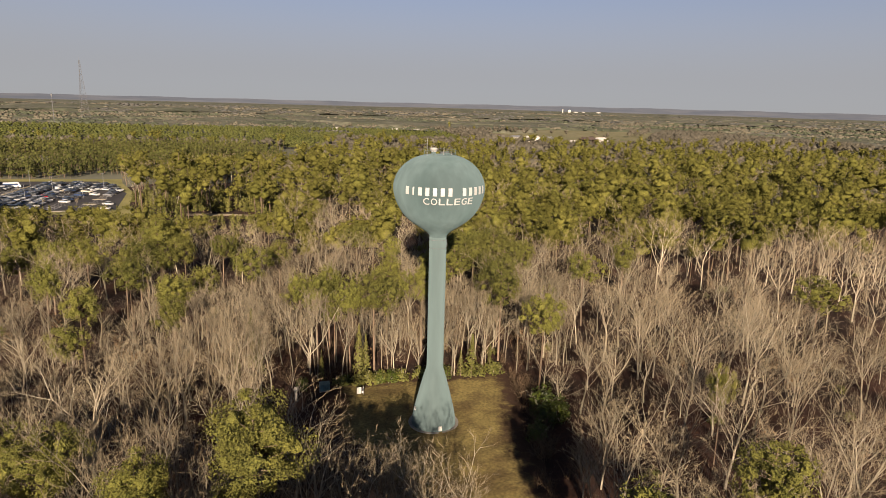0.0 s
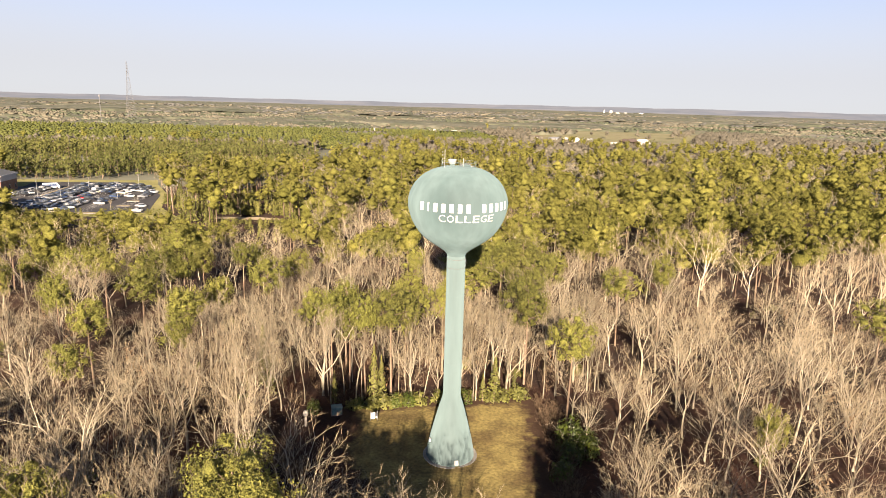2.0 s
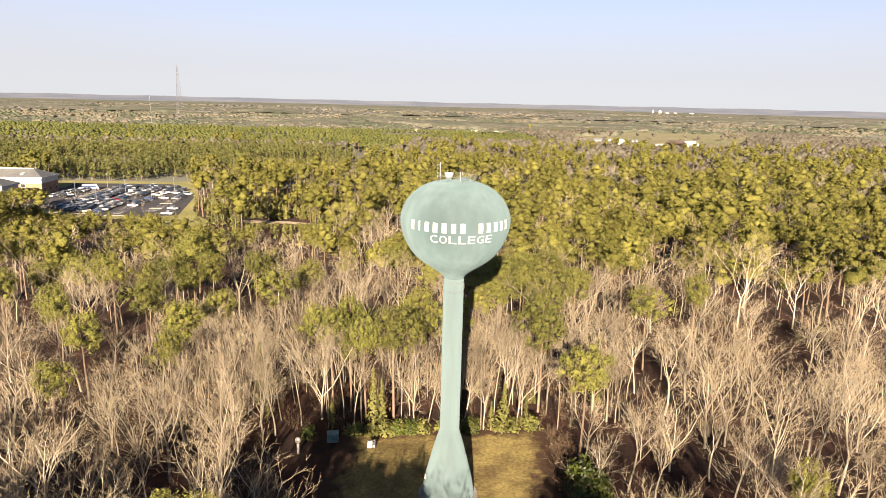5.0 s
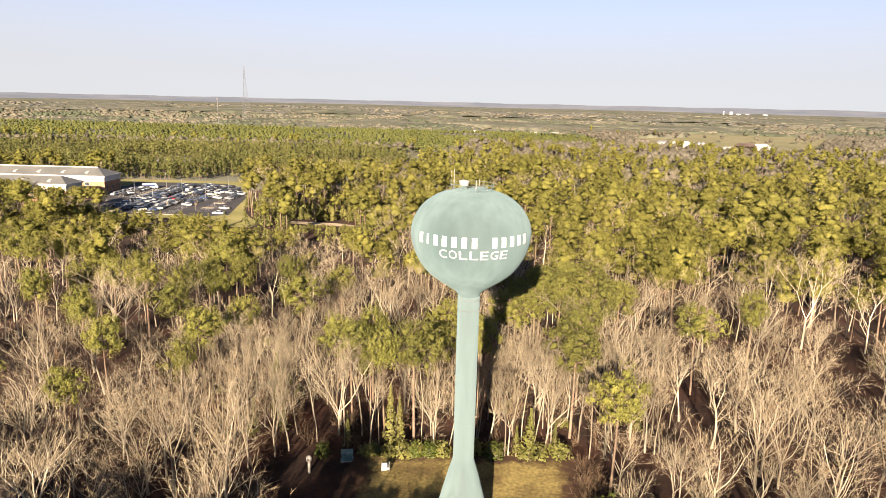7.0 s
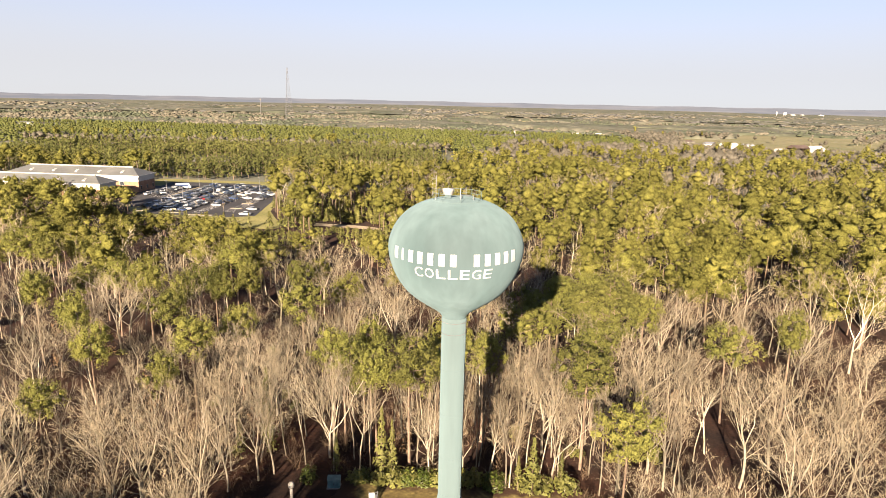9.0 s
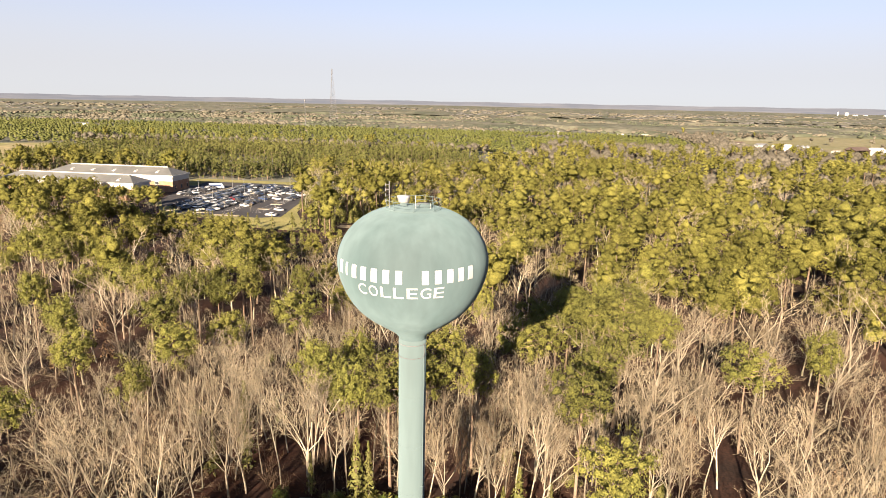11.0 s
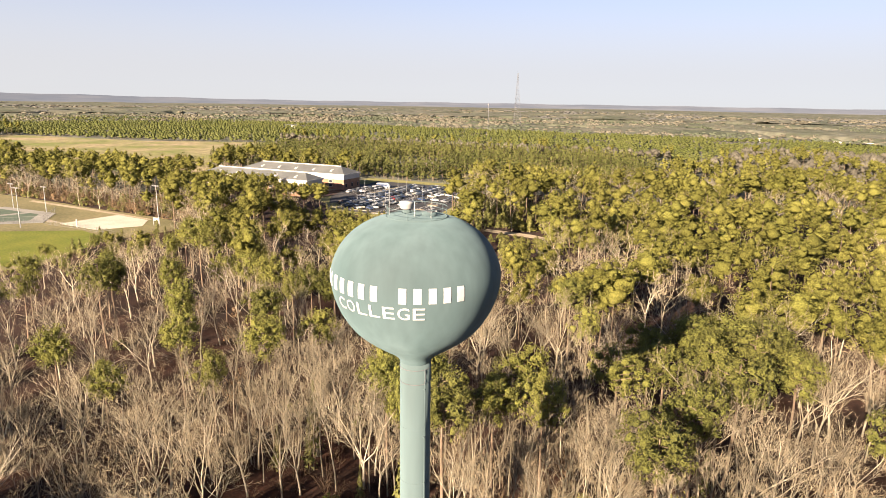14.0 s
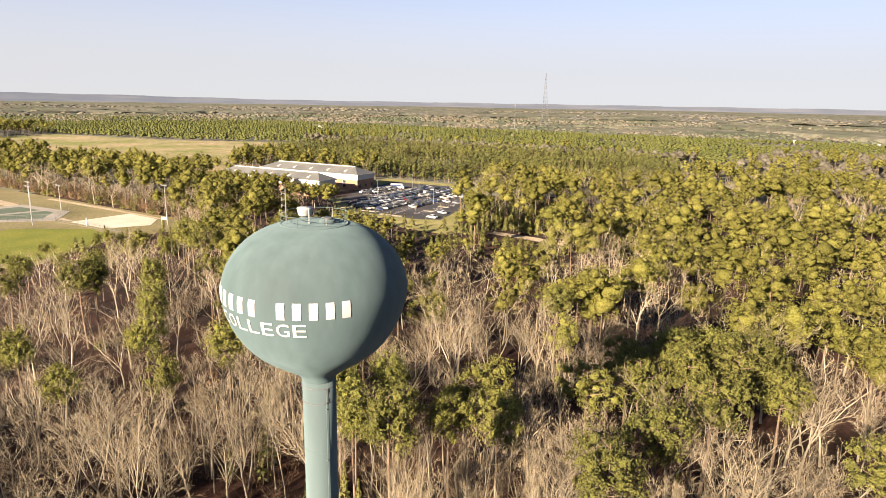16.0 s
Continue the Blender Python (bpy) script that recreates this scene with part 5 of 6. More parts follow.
BARE_ARR = [bare_tree(100 + k, 15.0, 2, (1.05, 1.25, 1.15, 0.9, 1.3, 1.0, 1.3)[k], (0.36, 0.30, 0.26, 0.42, 0.32, 0.42, 0.24)[k]) for k in range(7)]
BARE_LITE = [bare_tree(200 + k, 15.0, 1, (1.05, 1.25, 0.95, 1.25)[k], (0.34, 0.28, 0.4, 0.3)[k]) for k in range(4)]
POLES = [bare_tree(260 + k, 16.0, 1, (0.6, 0.75, 0.65)[k], (0.6, 0.54, 0.66)[k], 0.0078) for k in range(3)]
protos = {k: tree_thing("bare_tree", split_parts(a, ("trunk", "crown"), (BARK, TWIG)), ("trunk", "crown"), ("slender", "wide-crowned", "vase-shaped", "narrow upright", "wide-crowned", "tall-stemmed", "low-forking")[k] + " leafless tan-grey broadleaf tree in winter woods", "tree", "bare trees of the wood") for k, a in enumerate(BARE_ARR)}
used = set()
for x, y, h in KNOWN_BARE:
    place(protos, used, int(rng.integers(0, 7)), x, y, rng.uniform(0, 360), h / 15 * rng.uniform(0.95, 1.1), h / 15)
for i in near_bare:
    s = bh[i] / 15
    place(protos, used, int(rng.integers(0, 7)), bx[i], by[i], rng.uniform(0, 360), s * rng.uniform(0.95, 1.25), s)
# slim trunks close together behind the clearing
kx, ky = jitter(-26, 48, 102.2, 121, 4.1, 61)
kx, ky = kx[~open_land(kx, ky)], ky[~open_land(kx, ky)]
scatter("bare_woods", POLES, kx, ky, rng.uniform(0.7, 1.0, len(kx)), rng.uniform(0.8, 1.1, len(kx)), (BARK, TWIG), "slim pale leafless trunks crowding behind the clearing", "woods", 19)
scatter("bare_woods", BARE_LITE, bx[rest_bare], by[rest_bare], bh[rest_bare] / 15, bh[rest_bare] / 15 * rng.uniform(0.85, 1.15, len(rest_bare)), (BARK, TWIG), "leafless tan-grey winter woods round the clearing", "woods", 1)

PINE_ARR = [pine_tree(300 + k, 17.0, (36, 42, 32, 38)[k], 72, 0.168, (3.2, 3.8, 2.8, 3.5)[k], (0.56, 0.52, 0.60, 0.54)[k], True, 1.0) for k in range(4)]
PINE_ARR.append(pine_tree(304, 17.0, 48, 230, 0.105, 3.5, 0.54, True, 1.0))
pine_protos = {k: tree_thing("pine_tree", split_parts(a, ("trunk", "crown"), (PINE_BARK, NEAR_NEEDLES)), ("trunk", "crown"), ("tall", "broad-crowned", "sparse high-crowned", "full-crowned", "dense round-crowned")[k] + " olive green pine with a bare lower trunk", "tree", "pines of the wood") for k, a in enumerate(PINE_ARR)}
used = set()
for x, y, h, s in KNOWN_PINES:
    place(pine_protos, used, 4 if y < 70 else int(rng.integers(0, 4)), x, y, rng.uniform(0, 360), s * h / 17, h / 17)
# pines added south of the clearing, mostly out of view, to shade its western half
for x, y, h in ((-15, 39, 18), (-11.5, 36, 19), (-8, 40, 18), (-5, 36.5, 19.5), (-2, 40.5, 18), (0.5, 37, 19), (2.5, 33, 20), (-13, 31, 19), (-8.5, 31, 20), (-3.5, 30, 21), (-18, 34, 19), (-20, 41, 17.5), (25, 39, 18), (27.5, 36, 18), (24, 33, 19), (-30, 40, 19), (-36, 44, 18), (-42, 50, 17), (5, 38, 18.5), (3.5, 41, 16.5)):
    place(pine_protos, used, int(rng.integers(0, 4)), x, y, rng.uniform(0, 360), h / 17 * 1.05, h / 17)
# unseen pines added south-west of the clearing to shade the leafless wood behind them
ox, oy = jitter(-84, -38, 28, 72, 9.5, 71)
for x, y in zip(ox, oy):
    place(pine_protos, used, int(rng.integers(0, 4)), x, y, rng.uniform(0, 360), 1.1, rng.uniform(0.9, 1.1))
for i in np.nonzero(piney)[0]:
    s = float(sight_cap(bx[i], by[i], rng.uniform(15, 18.5))) / 17
    place(pine_protos, used, int(rng.integers(0, 4)), bx[i], by[i], rng.uniform(0, 360), s * rng.uniform(0.8, 1.1), min(s, bh[i] / 15 + 0.1) if corridor[i] else s)

# understorey: young conifers, evergreen shrubs, dry-leaved saplings, brush
YOUNG_ARR = [young_pine(400 + k, 8.0, 430, 0.3, 1.6) for k in range(2)]
yp = {k: tree_thing("young_pine", split_parts(a, ("trunk", "crown"), (PINE_BARK, YOUNG)), ("trunk", "crown"), "slender young yellow-green pine at the clearing's edge", "tree", "young pines") for k, a in enumerate(YOUNG_ARR)}
used = set()
for x, y, h, s in ((7.4, 100.6, 10.5, 0.85), (8.6, 101.4, 8.5, 0.8), (26.8, 99.9, 8.0, 1.25), (25.0, 100.5, 5, 1.1), (-10.4, 108, 11.5, 0.95), (-9, 105, 8, 0.9), (1.2, 101.5, 6, 0.8), (38, 122, 8, 0.9), (-12.5, 103, 7, 0.9), (30.5, 101.5, 5.5, 0.8)):
    place(yp, used, int(rng.integers(0, 2)), x, y, rng.uniform(0, 360), s * max(0.6, h / 9), h / 8)
sp = {k: tree_thing("evergreen_shrub", split_parts(bush(500 + k, 4.5, 520, 0.3, 2.1, 6), ("woody_base", "foliage"), (BARK, LEAVES)), ("woody_base", "foliage"), "dark glossy evergreen shrub beside the clearing", "shrub", "evergreen shrubs") for k in range(2)}
used = set()
for x, y, h, s in ((34.4, 85.2, 5.4, 1.1), (36.2, 83, 4.5, 1.0), (33.6, 82, 3.5, 0.9), (-2, 99.5, 2.2, 0.6), (5, 100.4, 2.0, 0.6), (10.8, 100.2, 2.2, 0.65), (13, 100.5, 2.4, 0.7), (22, 100.6, 2.4, 0.8), (31, 78, 3, 0.8)):
    place(sp, used, int(rng.integers(0, 2)), x, y, rng.uniform(0, 360), s, h / 4.5)
ux, uy = jitter(-110, 180, 5, 150, 3.1, 21)
ok = in_view(ux, uy) & ~open_land(ux, uy) & (rng.random(len(ux)) < 0.16)
ux, uy = ux[ok], uy[ok]
what = rng.random(len(ux))
BRUSH = [bush(520 + k, 3.0, 0, 0.3, 1.2, 20) for k in range(3)]
DRY = [bush(540 + k, 3.2, 70, 0.28, 1.2, 4) for k in range(2)]
GREENB = [bush(560 + k, 2.2, 90, 0.34, 1.3, 2) for k in range(2)]
sel = what < 0.8
scatter("undergrowth", BRUSH, ux[sel], uy[sel], rng.uniform(0.35, 1.0, sel.sum()), rng.uniform(0.7, 1.4, sel.sum()), (BRUSHWOOD, BRUSHWOOD), "tangled tan bare undergrowth on the forest floor", "undergrowth", 2)
sel = (what >= 0.8) & (what < 0.9)
scatter("dry_leaved_saplings", DRY, ux[sel], uy[sel], rng.uniform(0.7, 1.5, sel.sum()), rng.uniform(0.7, 1.2, sel.sum()), (BARK, BEECH), "saplings holding dry copper-brown leaves", "undergrowth", 3)
sel = what >= 0.93
scatter("evergreen_undergrowth", GREENB, ux[sel], uy[sel], rng.uniform(0.5, 1.2, sel.sum()), rng.uniform(0.6, 1.2, sel.sum()), (BARK, YOUNG), "low yellow-green evergreen undergrowth", "undergrowth", 4)
sx, sy = jitter(-24, 46, 103, 124, 3.6, 62)
scatter("undergrowth", BRUSH, sx, sy, rng.uniform(0.4, 1.1, len(sx)), rng.uniform(0.6, 1.1, len(sx)), (BRUSHWOOD, BRUSHWOOD), "tan sapling thicket behind the clearing", "undergrowth", 18)
ex = rng.uniform(3, 32, 26)
ey = 99.6 + rng.uniform(0.2, 2.4, 26)
scatter("evergreen_undergrowth", GREENB, ex, ey, rng.uniform(0.6, 1.3, 26), rng.uniform(0.7, 1.2, 26), (BARK, YOUNG), "low yellow-green evergreens along the clearing's edge", "undergrowth", 5)

# brush fringes: round the clearing and before the woods of the sports ground
ang = rng.uniform(0, 1, 120)
fx = np.concatenate([np.interp(ang[:60], (0, 0.5, 1), (33.5, 31, 25.5)) + rng.uniform(0, 2.5, 60), np.interp(ang[60:], (0, 0.5, 1), (-9, -1, 12)) - rng.uniform(0, 2.5, 60)])
fy = np.concatenate([np.interp(ang[:60], (0, 0.5, 1), (98, 80, 60)), np.interp(ang[60:], (0, 0.5, 1), (92, 80.5, 66))])
scatter("undergrowth", BRUSH, fx, fy, rng.uniform(0.4, 1.0, 120), rng.uniform(0.7, 1.3, 120), (BRUSHWOOD, BRUSHWOOD), "tan brush along the clearing's edge", "undergrowth", 15)
fx = rng.uniform(-330, -146, 420)
fy = np.interp(fx, (-420, -276, -205, -150, -144), (234, 225, 221, 216, 204)) + rng.uniform(0, 1, 420) ** 2 * 26
for lo, hi, kinds, mats, lab in ((0, 250, BRUSH, (BRUSHWOOD, BRUSHWOOD), "tan brush under the pines by the sports ground"), (250, 340, DRY, (BARK, BEECH), "copper-leaved saplings by the sports ground"), (340, 420, GREENB, (BARK, YOUNG), "low evergreens by the sports ground")):
    scatter("undergrowth", kinds, fx[lo:hi], fy[lo:hi], rng.uniform(0.7, 2.0, hi - lo), rng.uniform(1.0, 2.0, hi - lo), mats, lab, "undergrowth", 16 + lo)
# leafless young trees crowding the wood's edge by the sports ground
ex = rng.uniform(-330, -140, 160)
ey = np.interp(ex, (-420, -276, -205, -150, -144), (236, 227, 223, 217, 205)) + rng.uniform(0, 1, 160) * 16
scatter("bare_woods", [bare_tree(270 + k, 10.0, 0, 0.8, 0.35) for k in range(3)], ex, ey, rng.uniform(0.5, 1.1, 160), rng.uniform(0.7, 1.2, 160), (BARK, TWIG), "slim leafless young trees edging the sports ground", "woods", 29)
# scrub along the near edge of the sports ground
gx = rng.uniform(-146, -120, 70)
gy = rng.uniform(146, 207, 70)
gok = ~inside(SPORT, gx, gy)
gx, gy = gx[gok], gy[gok]
half_way = len(gx) // 3
scatter("scrub_pines", [young_pine(460 + k, 6.0, 120, 0.5, 1.7) for k in range(2)], gx[:half_way], gy[:half_way], rng.uniform(0.5, 1.0, half_way), rng.uniform(0.8, 1.3, half_way), (PINE_BARK, YOUNG), "young pines before the sports ground", "woods", 31)
scatter("undergrowth", BRUSH, gx[half_way:], gy[half_way:], rng.uniform(0.5, 1.1, len(gx) - half_way), rng.uniform(1.0, 1.8, len(gx) - half_way), (BRUSHWOOD, BRUSHWOOD), "tan brush before the sports ground", "undergrowth", 32)
# young pines filling in under the wood beside the lot and along the fringe of the sports ground
ux, uy = jitter(-74, 6, 238, 318, 3.6, 63)
uok = ~open_land(ux, uy) & (rng.random(len(ux)) < 0.75)
wx = rng.uniform(-330, -150, 60)
ux = np.concatenate([ux[uok], wx])
uy = np.concatenate([uy[uok], np.interp(wx, (-420, -276, -205, -150, -144), (236, 227, 223, 218, 206)) + rng.uniform(0, 8, 60)])
scatter("scrub_pines", [young_pine(470 + k, 6.0, 80, 0.6, 1.9) for k in range(3)], ux, uy, np.minimum(rng.uniform(0.5, 1.2, len(ux)), sight_cap(ux, uy, np.full(len(ux), 9.0)).clip(1.5) / 6), rng.uniform(0.8, 1.3, len(ux)), (PINE_BARK, YOUNG), "young pines filling in under the taller wood", "woods", 33)
# low thicket between the lane and the tower's foot
r5 = np.random.default_rng(52)
tx, ty = jitter(-60, -12, 56, 94, 7.5, 53)
ok = ~open_land(tx, ty) & in_view(tx, ty)
tx, ty = tx[ok], ty[ok]
scatter("bare_woods", BARE_LITE, tx, ty, r5.uniform(0.55, 0.9, len(tx)), r5.uniform(0.6, 0.95, len(tx)), (BARK, TWIG), "low leafless trees filling in under the wood", "woods", 34)
tx, ty = jitter(-9, 15, 44, 76, 4.4, 51)
ok = ~open_land(tx, ty)
tx, ty = tx[ok], ty[ok]
th = np.clip(43 * (1 - ty / 85), 4, 11) * rng.uniform(0.7, 1.0, len(tx))
scatter("bare_woods", BARE_LITE, tx, ty, th / 15, th / 15 * rng.uniform(1.0, 1.3, len(tx)), (BARK, TWIG), "low leafless thicket before the clearing", "woods", 17)

# pine woods up to the lot and the fields
px, py = jitter(-860, 420, 118, 505, 6.9, 31)
ok = in_view(px, py) & ~open_land(px, py) & (py >= wood_edge(px, py)) & ((py < 372) | (px < -347) & (py < 505)) & (rng.random(len(px)) > 0.05 + 0.35 * (wave(px, py, 8, 77) > 0.72))
px, py = px[ok], py[ok]
bareish = rng.random(len(px)) < 0.17 + 0.10 * (py < 230) + 0.24 * (px < 12) * (py < 220) + 0.15 * np.clip((py - 270) / 90, 0, 1) * (px > -60) + 0.35 * (wave(px, py, 16, 15) > 0.66) + 0.6 * (wave(px, py, 24, 25) > 0.62) * (py > 300) * (px > -80) + 0.3 * np.clip((150 - py) / 20 + (px > 40) * 0.4, 0, 1)
PINE_MID = [pine_tree(320 + k, 17.0, (24, 28, 22)[k], 44, 0.185, (3.4, 4.0, 3.0)[k], (0.48, 0.44, 0.52)[k], False, 1.15, False) for k in range(3)]
PINE_LOW = [pine_tree(340 + k, 17.0, (13, 15, 12)[k], 22, 0.24, (3.3, 3.8, 2.9)[k], (0.48, 0.44, 0.52)[k], False, 1.4, True) for k in range(3)]
ph = rng.uniform(11.0, 20.5, len(px)) + 3 * (wave(px, py, 60, 8) - 0.5)
ph = sight_cap(px, py, ph) * np.where((px < -200) & (py > 232), 0.92, 1.0)
low = ph < 8
scatter("scrub_pines", [young_pine(440 + k, 6.0, 90, 0.6, 1.6) for k in range(2)], px[low & (ph > 1.2)], py[low & (ph > 1.2)], ph[low & (ph > 1.2)] / 6, np.clip(ph[low & (ph > 1.2)] / 6, 0.5, 1.2), (PINE_BARK, YOUNG), "low scrubby young pines before the lot", "woods", 13)
px, py, ph, bareish = px[~low], py[~low], ph[~low], bareish[~low]
for near in (True, False):
    sel = ~bareish & ((py < 210) == near)
    scatter("pine_woods", PINE_MID if near else PINE_LOW, px[sel], py[sel], ph[sel] / 17, ph[sel] / 17 * rng.uniform(1.05, 1.4, sel.sum()), (PINE_BARK, NEEDLES), "dense olive green pine woods behind the tower", "woods", 6 + near)
BARE_FAR = [bare_tree(240 + k, 14.0, 1, (1.25, 1.5, 1.15)[k], (0.4, 0.34, 0.45)[k]) for k in range(3)]
BARE_SPARE = [bare_tree(250 + k, 14.0, 0, (1.15, 1.3)[k], (0.4, 0.34)[k]) for k in range(2)]
sel = bareish & (py > 235)
scatter("bare_woods", BARE_SPARE, px[sel], py[sel], ph[sel] / 16.5, ph[sel] / 15 * rng.uniform(0.85, 1.1, sel.sum()), (BARK, TWIG), "leafless trees standing among the farther pines", "woods", 28)
sel = bareish & (py <= 235)
scatter("bare_woods", BARE_FAR, px[sel], py[sel], ph[sel] / 16.5, ph[sel] / 15 * rng.uniform(0.85, 1.1, sel.sum()), (BARK, TWIG), "leafless trees standing among the pine woods", "woods", 8)

# plantation and mixed woods farther out
PLANT = [young_pine(420 + k, 8.5, 26, 0.95, 1.7) for k in range(3)]
qx, qy = jitter(-345, -20, 374, 575, 4.3, 41)
ok = ~open_land(qx, qy) & (qx < -30 + 0.2 * (qy - 374)) & (wave(qx, qy, 60, 2) > 0.16)
scatter("pine_plantation", PLANT, qx[ok], qy[ok], rng.uniform(0.95, 1.45, ok.sum()), rng.uniform(1.1, 1.5, ok.sum()), (PINE_BARK, PLANTED), "even dark green pine plantation behind the lot", "woods", 9)
qx, qy = jitter(-1250, 330, 440, 985, 8.1, 42)
ok = ~open_land(qx, qy) & in_view(qx, qy) & ((qy > 600) | (qx < -347) & (qy > 500 - 0.1 * (qx + 750))) & ((qx < 25) | (qy > 690)) & (qx < 190) & (wave(qx, qy, 90, 5) > 0.08)
scatter("pine_plantation", [mound(430 + k, 8.5, 2.6) for k in range(3)], qx[ok], qy[ok], rng.uniform(0.55, 0.8, ok.sum()), rng.uniform(1.2, 1.6, ok.sum()), (PINE_BARK, LOW_PLANTED), "low green young pine plantation", "woods", 10)
mx_, my_ = jitter(-420, 640, 372, 1000, 7.6, 43)
ok = in_view(mx_, my_) & ~open_land(mx_, my_)
strip = (mx_ < -20) & ((my_ > 572) & (my_ < 606)) | (mx_ >= -30 + 0.2 * (my_ - 374)) & ((my_ < 690) | (mx_ >= 190))
ok &= strip & (rng.random(len(mx_)) > 0.06)
mx_, my_ = mx_[ok], my_[ok]
tan = rng.random(len(mx_)) < 0.5 + 0.75 * np.clip(wave(mx_, my_, 60, 12) - 0.30, 0, 1) + 0.5 * np.clip((my_ - 460) / 250, 0, 1)
FAR_PINE = [pine_tree(360 + k, 16.0, 6, 4, 0.8, 2.2, 0.55, False, 1.7, True) for k in range(3)]
FAR_BARE = []
for k in range(3):
    r2 = np.random.default_rng(600 + k)
    w = Wood()
    w.spike(np.zeros(3), np.array((0, 0, 8.0)), 0.22, 0)
    for i in range(3):
        w.lump(np.array((r2.normal() * 1.1, r2.normal() * 1.1, r2.uniform(6, 9))), r2.uniform(1.7, 2.5), 1, r2, 1.1, True)
    for i in range(18):
        a, e = r2.uniform(0, 2 * math.pi), r2.uniform(0.1, 1.0)
        p = np.array((math.cos(a) * e * 0.6, math.sin(a) * e * 0.6, r2.uniform(4.0, 8.5)))
        w.sliver(p, p + np.array((math.cos(a) * e * 3.2, math.sin(a) * e * 3.2, r2.uniform(2.5, 5.0))), r2.uniform(0.09, 0.2), 1, r2)
    FAR_BARE.append(w.arrays())
hx = np.concatenate([rng.uniform(330, 560, 16), rng.uniform(180, 320, 10), np.linspace(470, 600, 14)])
hy = np.concatenate([rng.uniform(800, 1080, 16), rng.uniform(900, 985, 10), np.linspace(890, 1060, 14) + rng.uniform(-6, 6, 14)])
hok = inside(PASTURE, hx, hy)
hx, hy = hx[hok], hy[hok]
mx_, my_, tan = np.concatenate([mx_, hx]), np.concatenate([my_, hy]), np.concatenate([tan, rng.random(len(hx)) < 0.85])
hh = rng.uniform(0.75, 1.1, len(mx_))
scatter("pine_woods", FAR_PINE, mx_[~tan], my_[~tan], hh[~tan], hh[~tan] * 1.35, (PINE_BARK, NEEDLES), "olive green pines in the mixed woods", "woods", 11)
scatter("bare_woods", FAR_BARE, mx_[tan], my_[tan], hh[tan] * 0.95, hh[tan] * 1.25, (BARK, MIXED_BARE), "tan leafless trees in the mixed woods", "woods", 12)

lx = rng.uniform(-52, -14, 34)
scatter("scrub_pines", [young_pine(450 + k, 6.0, 90, 0.6, 1.6) for k in range(2)], lx, 264.6 + rng.uniform(0, 3, 34), rng.uniform(0.5, 1.1, 34), rng.uniform(0.8, 1.4, 34), (PINE_BARK, YOUNG), "young pines along the sandy lane", "woods", 14)

# woods to the horizon
def far_canopy(r0, r1, rings, rays, tall, seed, material, label):
    """The closed top of far woods, uneven from crown to crown, sunk into the ground where fields lie open."""
    r = np.random.default_rng(seed)
    rad = r0 * (r1 / r0) ** (np.arange(rings) / (rings - 1))
    az = np.radians(np.linspace(-74, 54, rays))
    R, A = np.meshgrid(rad, az, indexing="ij")
    R, A = R * (1 + r.uniform(-0.4, 0.4, R.shape) * math.log(r1 / r0) / rings), A + r.uniform(-0.4, 0.4, A.shape) * (az[1] - az[0])
    x, y = (R * np.sin(A)).ravel(), (R * np.cos(A)).ravel()
    z = tall * (0.7 + r.uniform(0, 0.3, len(x)) * (0.5 + wave(x, y, 150, seed + 5))) * (0.75 + 0.5 * wave(x, y, 260, seed))
    shut = open_land(x, y) | (x < 130) & (y < 985) & (np.hypot(x, y) < 1250) | (wave(x, y, 170, 30) < 0.2) & (np.hypot(x, y) < 2600)
    z = np.where(shut, -3.0, z)
    i, j = np.meshgrid(np.arange(rings - 1), np.arange(rays - 1), indexing="ij")
    a = (i * rays + j).ravel()
    tris = np.concatenate([np.stack([a, a + 1, a + rays + 1], 1), np.stack([a, a + rays + 1, a + rays], 1)])
    tris = tris[~shut[tris].all(1)]
    me = tri_mesh("far_woods", np.stack([x, y, z], 1), tris, (material,))
    me.shade_smooth()
    tagged(new("far_woods", me), label, "woods", kind="stuff")


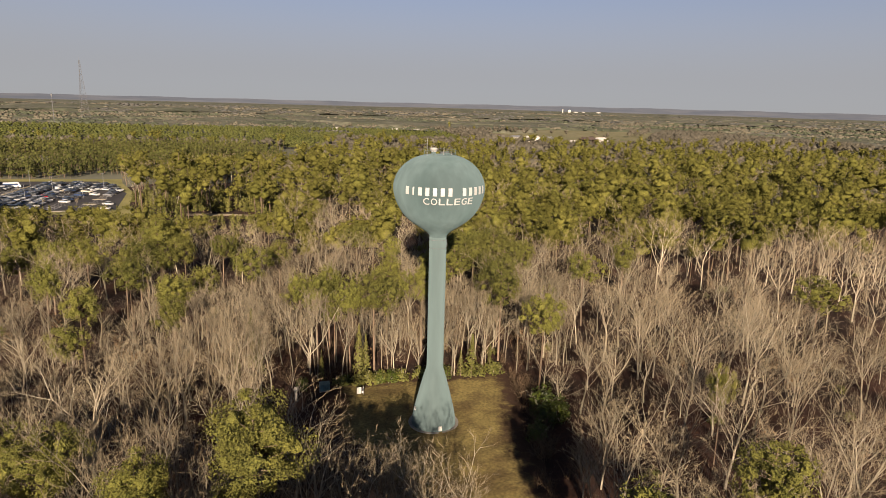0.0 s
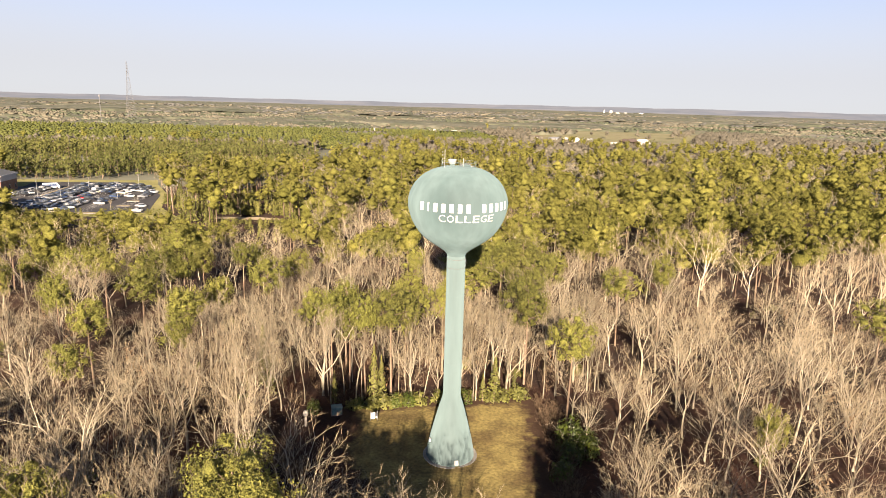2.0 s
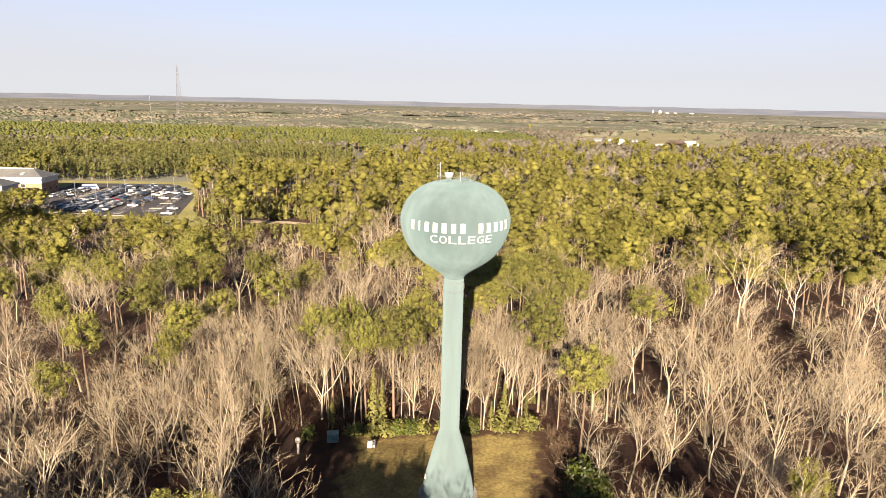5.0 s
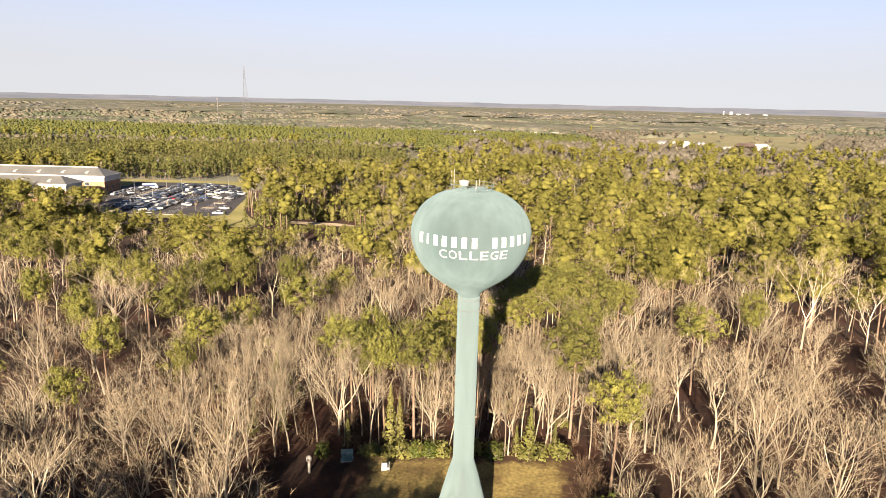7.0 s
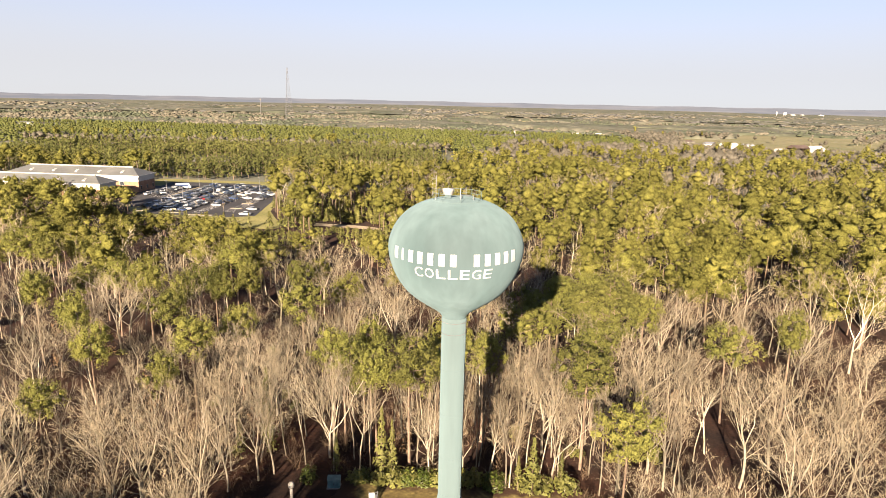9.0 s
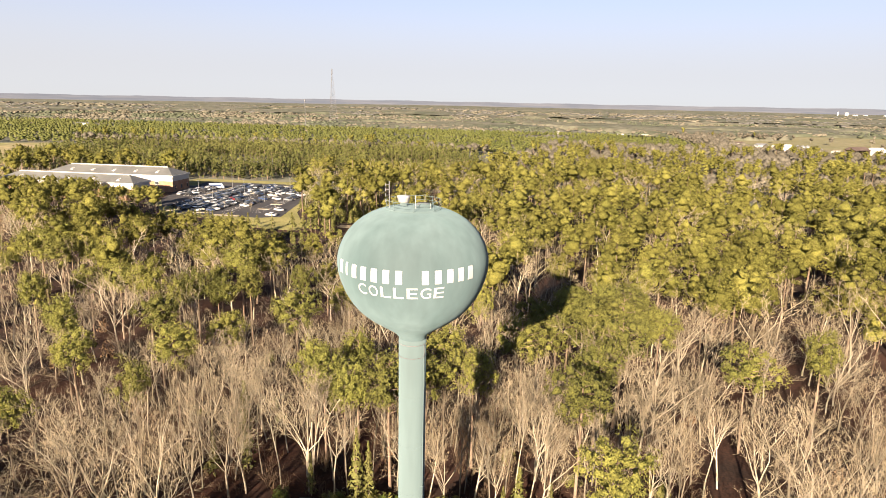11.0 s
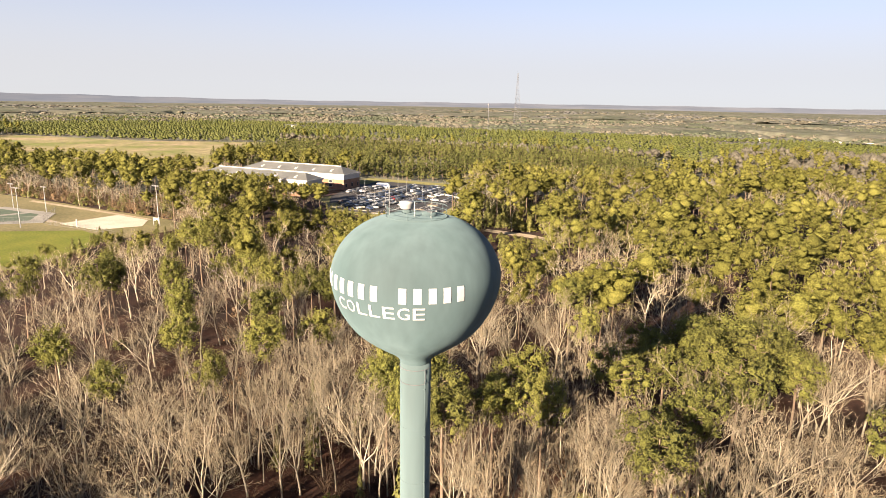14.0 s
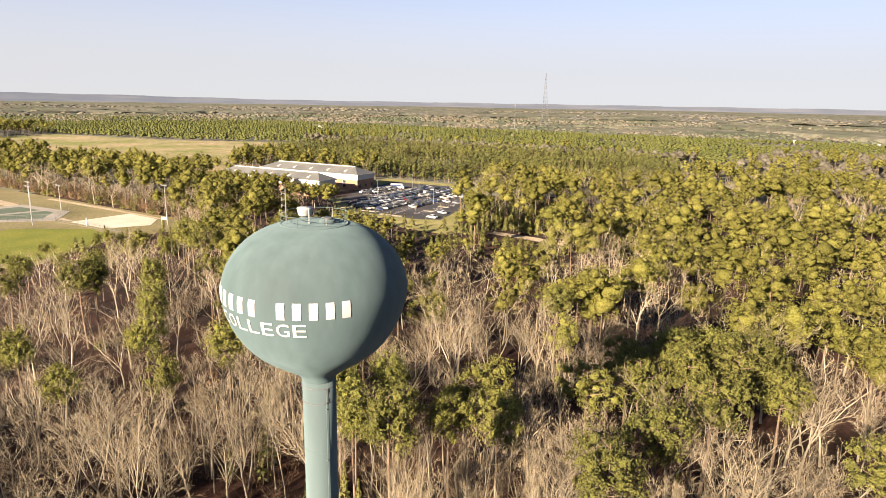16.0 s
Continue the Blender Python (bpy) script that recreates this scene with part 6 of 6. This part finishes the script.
far_canopy(935, 1800, 70, 330, 5.0, 91, FAR_CANOPY, "grey-green far woods in a closed canopy")
far_canopy(1780, 4300, 70, 260, 7.0, 92, FAR_CANOPY, "grey-green woods reaching the horizon, colour greyed to imply haze")
r3 = np.random.default_rng(70)
for name, r0, r1, count, wide, tall, seed in (("far_woods", 930, 1700, 10000, 9, 7.5, 1), ("far_woods", 1700, 3000, 4200, 20, 9.0, 2)):
    rad = np.sqrt(r3.uniform(r0 ** 2, r1 ** 2, count))
    az = np.radians(r3.uniform(-72, 52, count))
    x, y = rad * np.sin(az), rad * np.cos(az)
    ok = ~open_land(x, y)
    gap = wave(x, y, 170, 30) < 0.27
    ok &= ~(gap & (rad < 2600)) | (r3.random(count) < 0.25)
    ok &= ~((x < 130) & (y < 985) & (rad < 1250))
    x, y = x[ok], y[ok]
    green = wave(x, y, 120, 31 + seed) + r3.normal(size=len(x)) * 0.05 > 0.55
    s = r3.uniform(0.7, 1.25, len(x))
    for kind, mat, lab in ((green, FAR_PINE_MAT if seed == 1 else HAZE_TINTED_WOODS, "pine"), (~green, FAR_BARE_MAT, "leafless")):
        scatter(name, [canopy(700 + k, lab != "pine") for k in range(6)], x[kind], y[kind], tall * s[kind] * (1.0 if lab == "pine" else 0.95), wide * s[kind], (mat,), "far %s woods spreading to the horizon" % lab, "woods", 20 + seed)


def distance_band():
    """Low ridges that close the view, far behind everything, with haze painted into them."""
    n, v, f = 240, [], []
    for i in range(n + 1):
        az = math.radians(-85 + 150 * i / n)
        deg = math.degrees(az)
        lift = min(1.0, max(0.0, (-deg - 38) / 24))
        top = 33 + 21 * lift * lift * (3 - 2 * lift) + 6 * min(1.0, max(0.0, (deg - 8) / 20)) + 1.8 * math.sin(deg * 0.9) + 0.8 * math.sin(deg * 3.7 + 1)
        for r, z in ((4905, -60), (4905, top), (4960, top - 1)):
            v.append((r * math.sin(az), r * math.cos(az), z))
    for i in range(n):
        for j in range(2):
            a = 3 * i + j
            f.append((a, a + 3, a + 4, a + 1))
    m = surface("haze_glow_ridge", (0.014, 0.015, 0.018), (0.03, 0.029, 0.03), 0.004, 1.0, 0.02, 0.15, stretch=(1, 1, 14))
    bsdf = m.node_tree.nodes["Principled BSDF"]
    # no lamp: a faint blue-grey emission stands in for distance haze
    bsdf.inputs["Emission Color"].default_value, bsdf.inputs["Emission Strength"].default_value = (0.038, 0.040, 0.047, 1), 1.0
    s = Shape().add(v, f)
    tagged(new("backdrop", s.mesh("backdrop", m, True)), "wooded ridges along the horizon, haze painted as a dim grey glow", "backdrop", kind="structure")


distance_band()
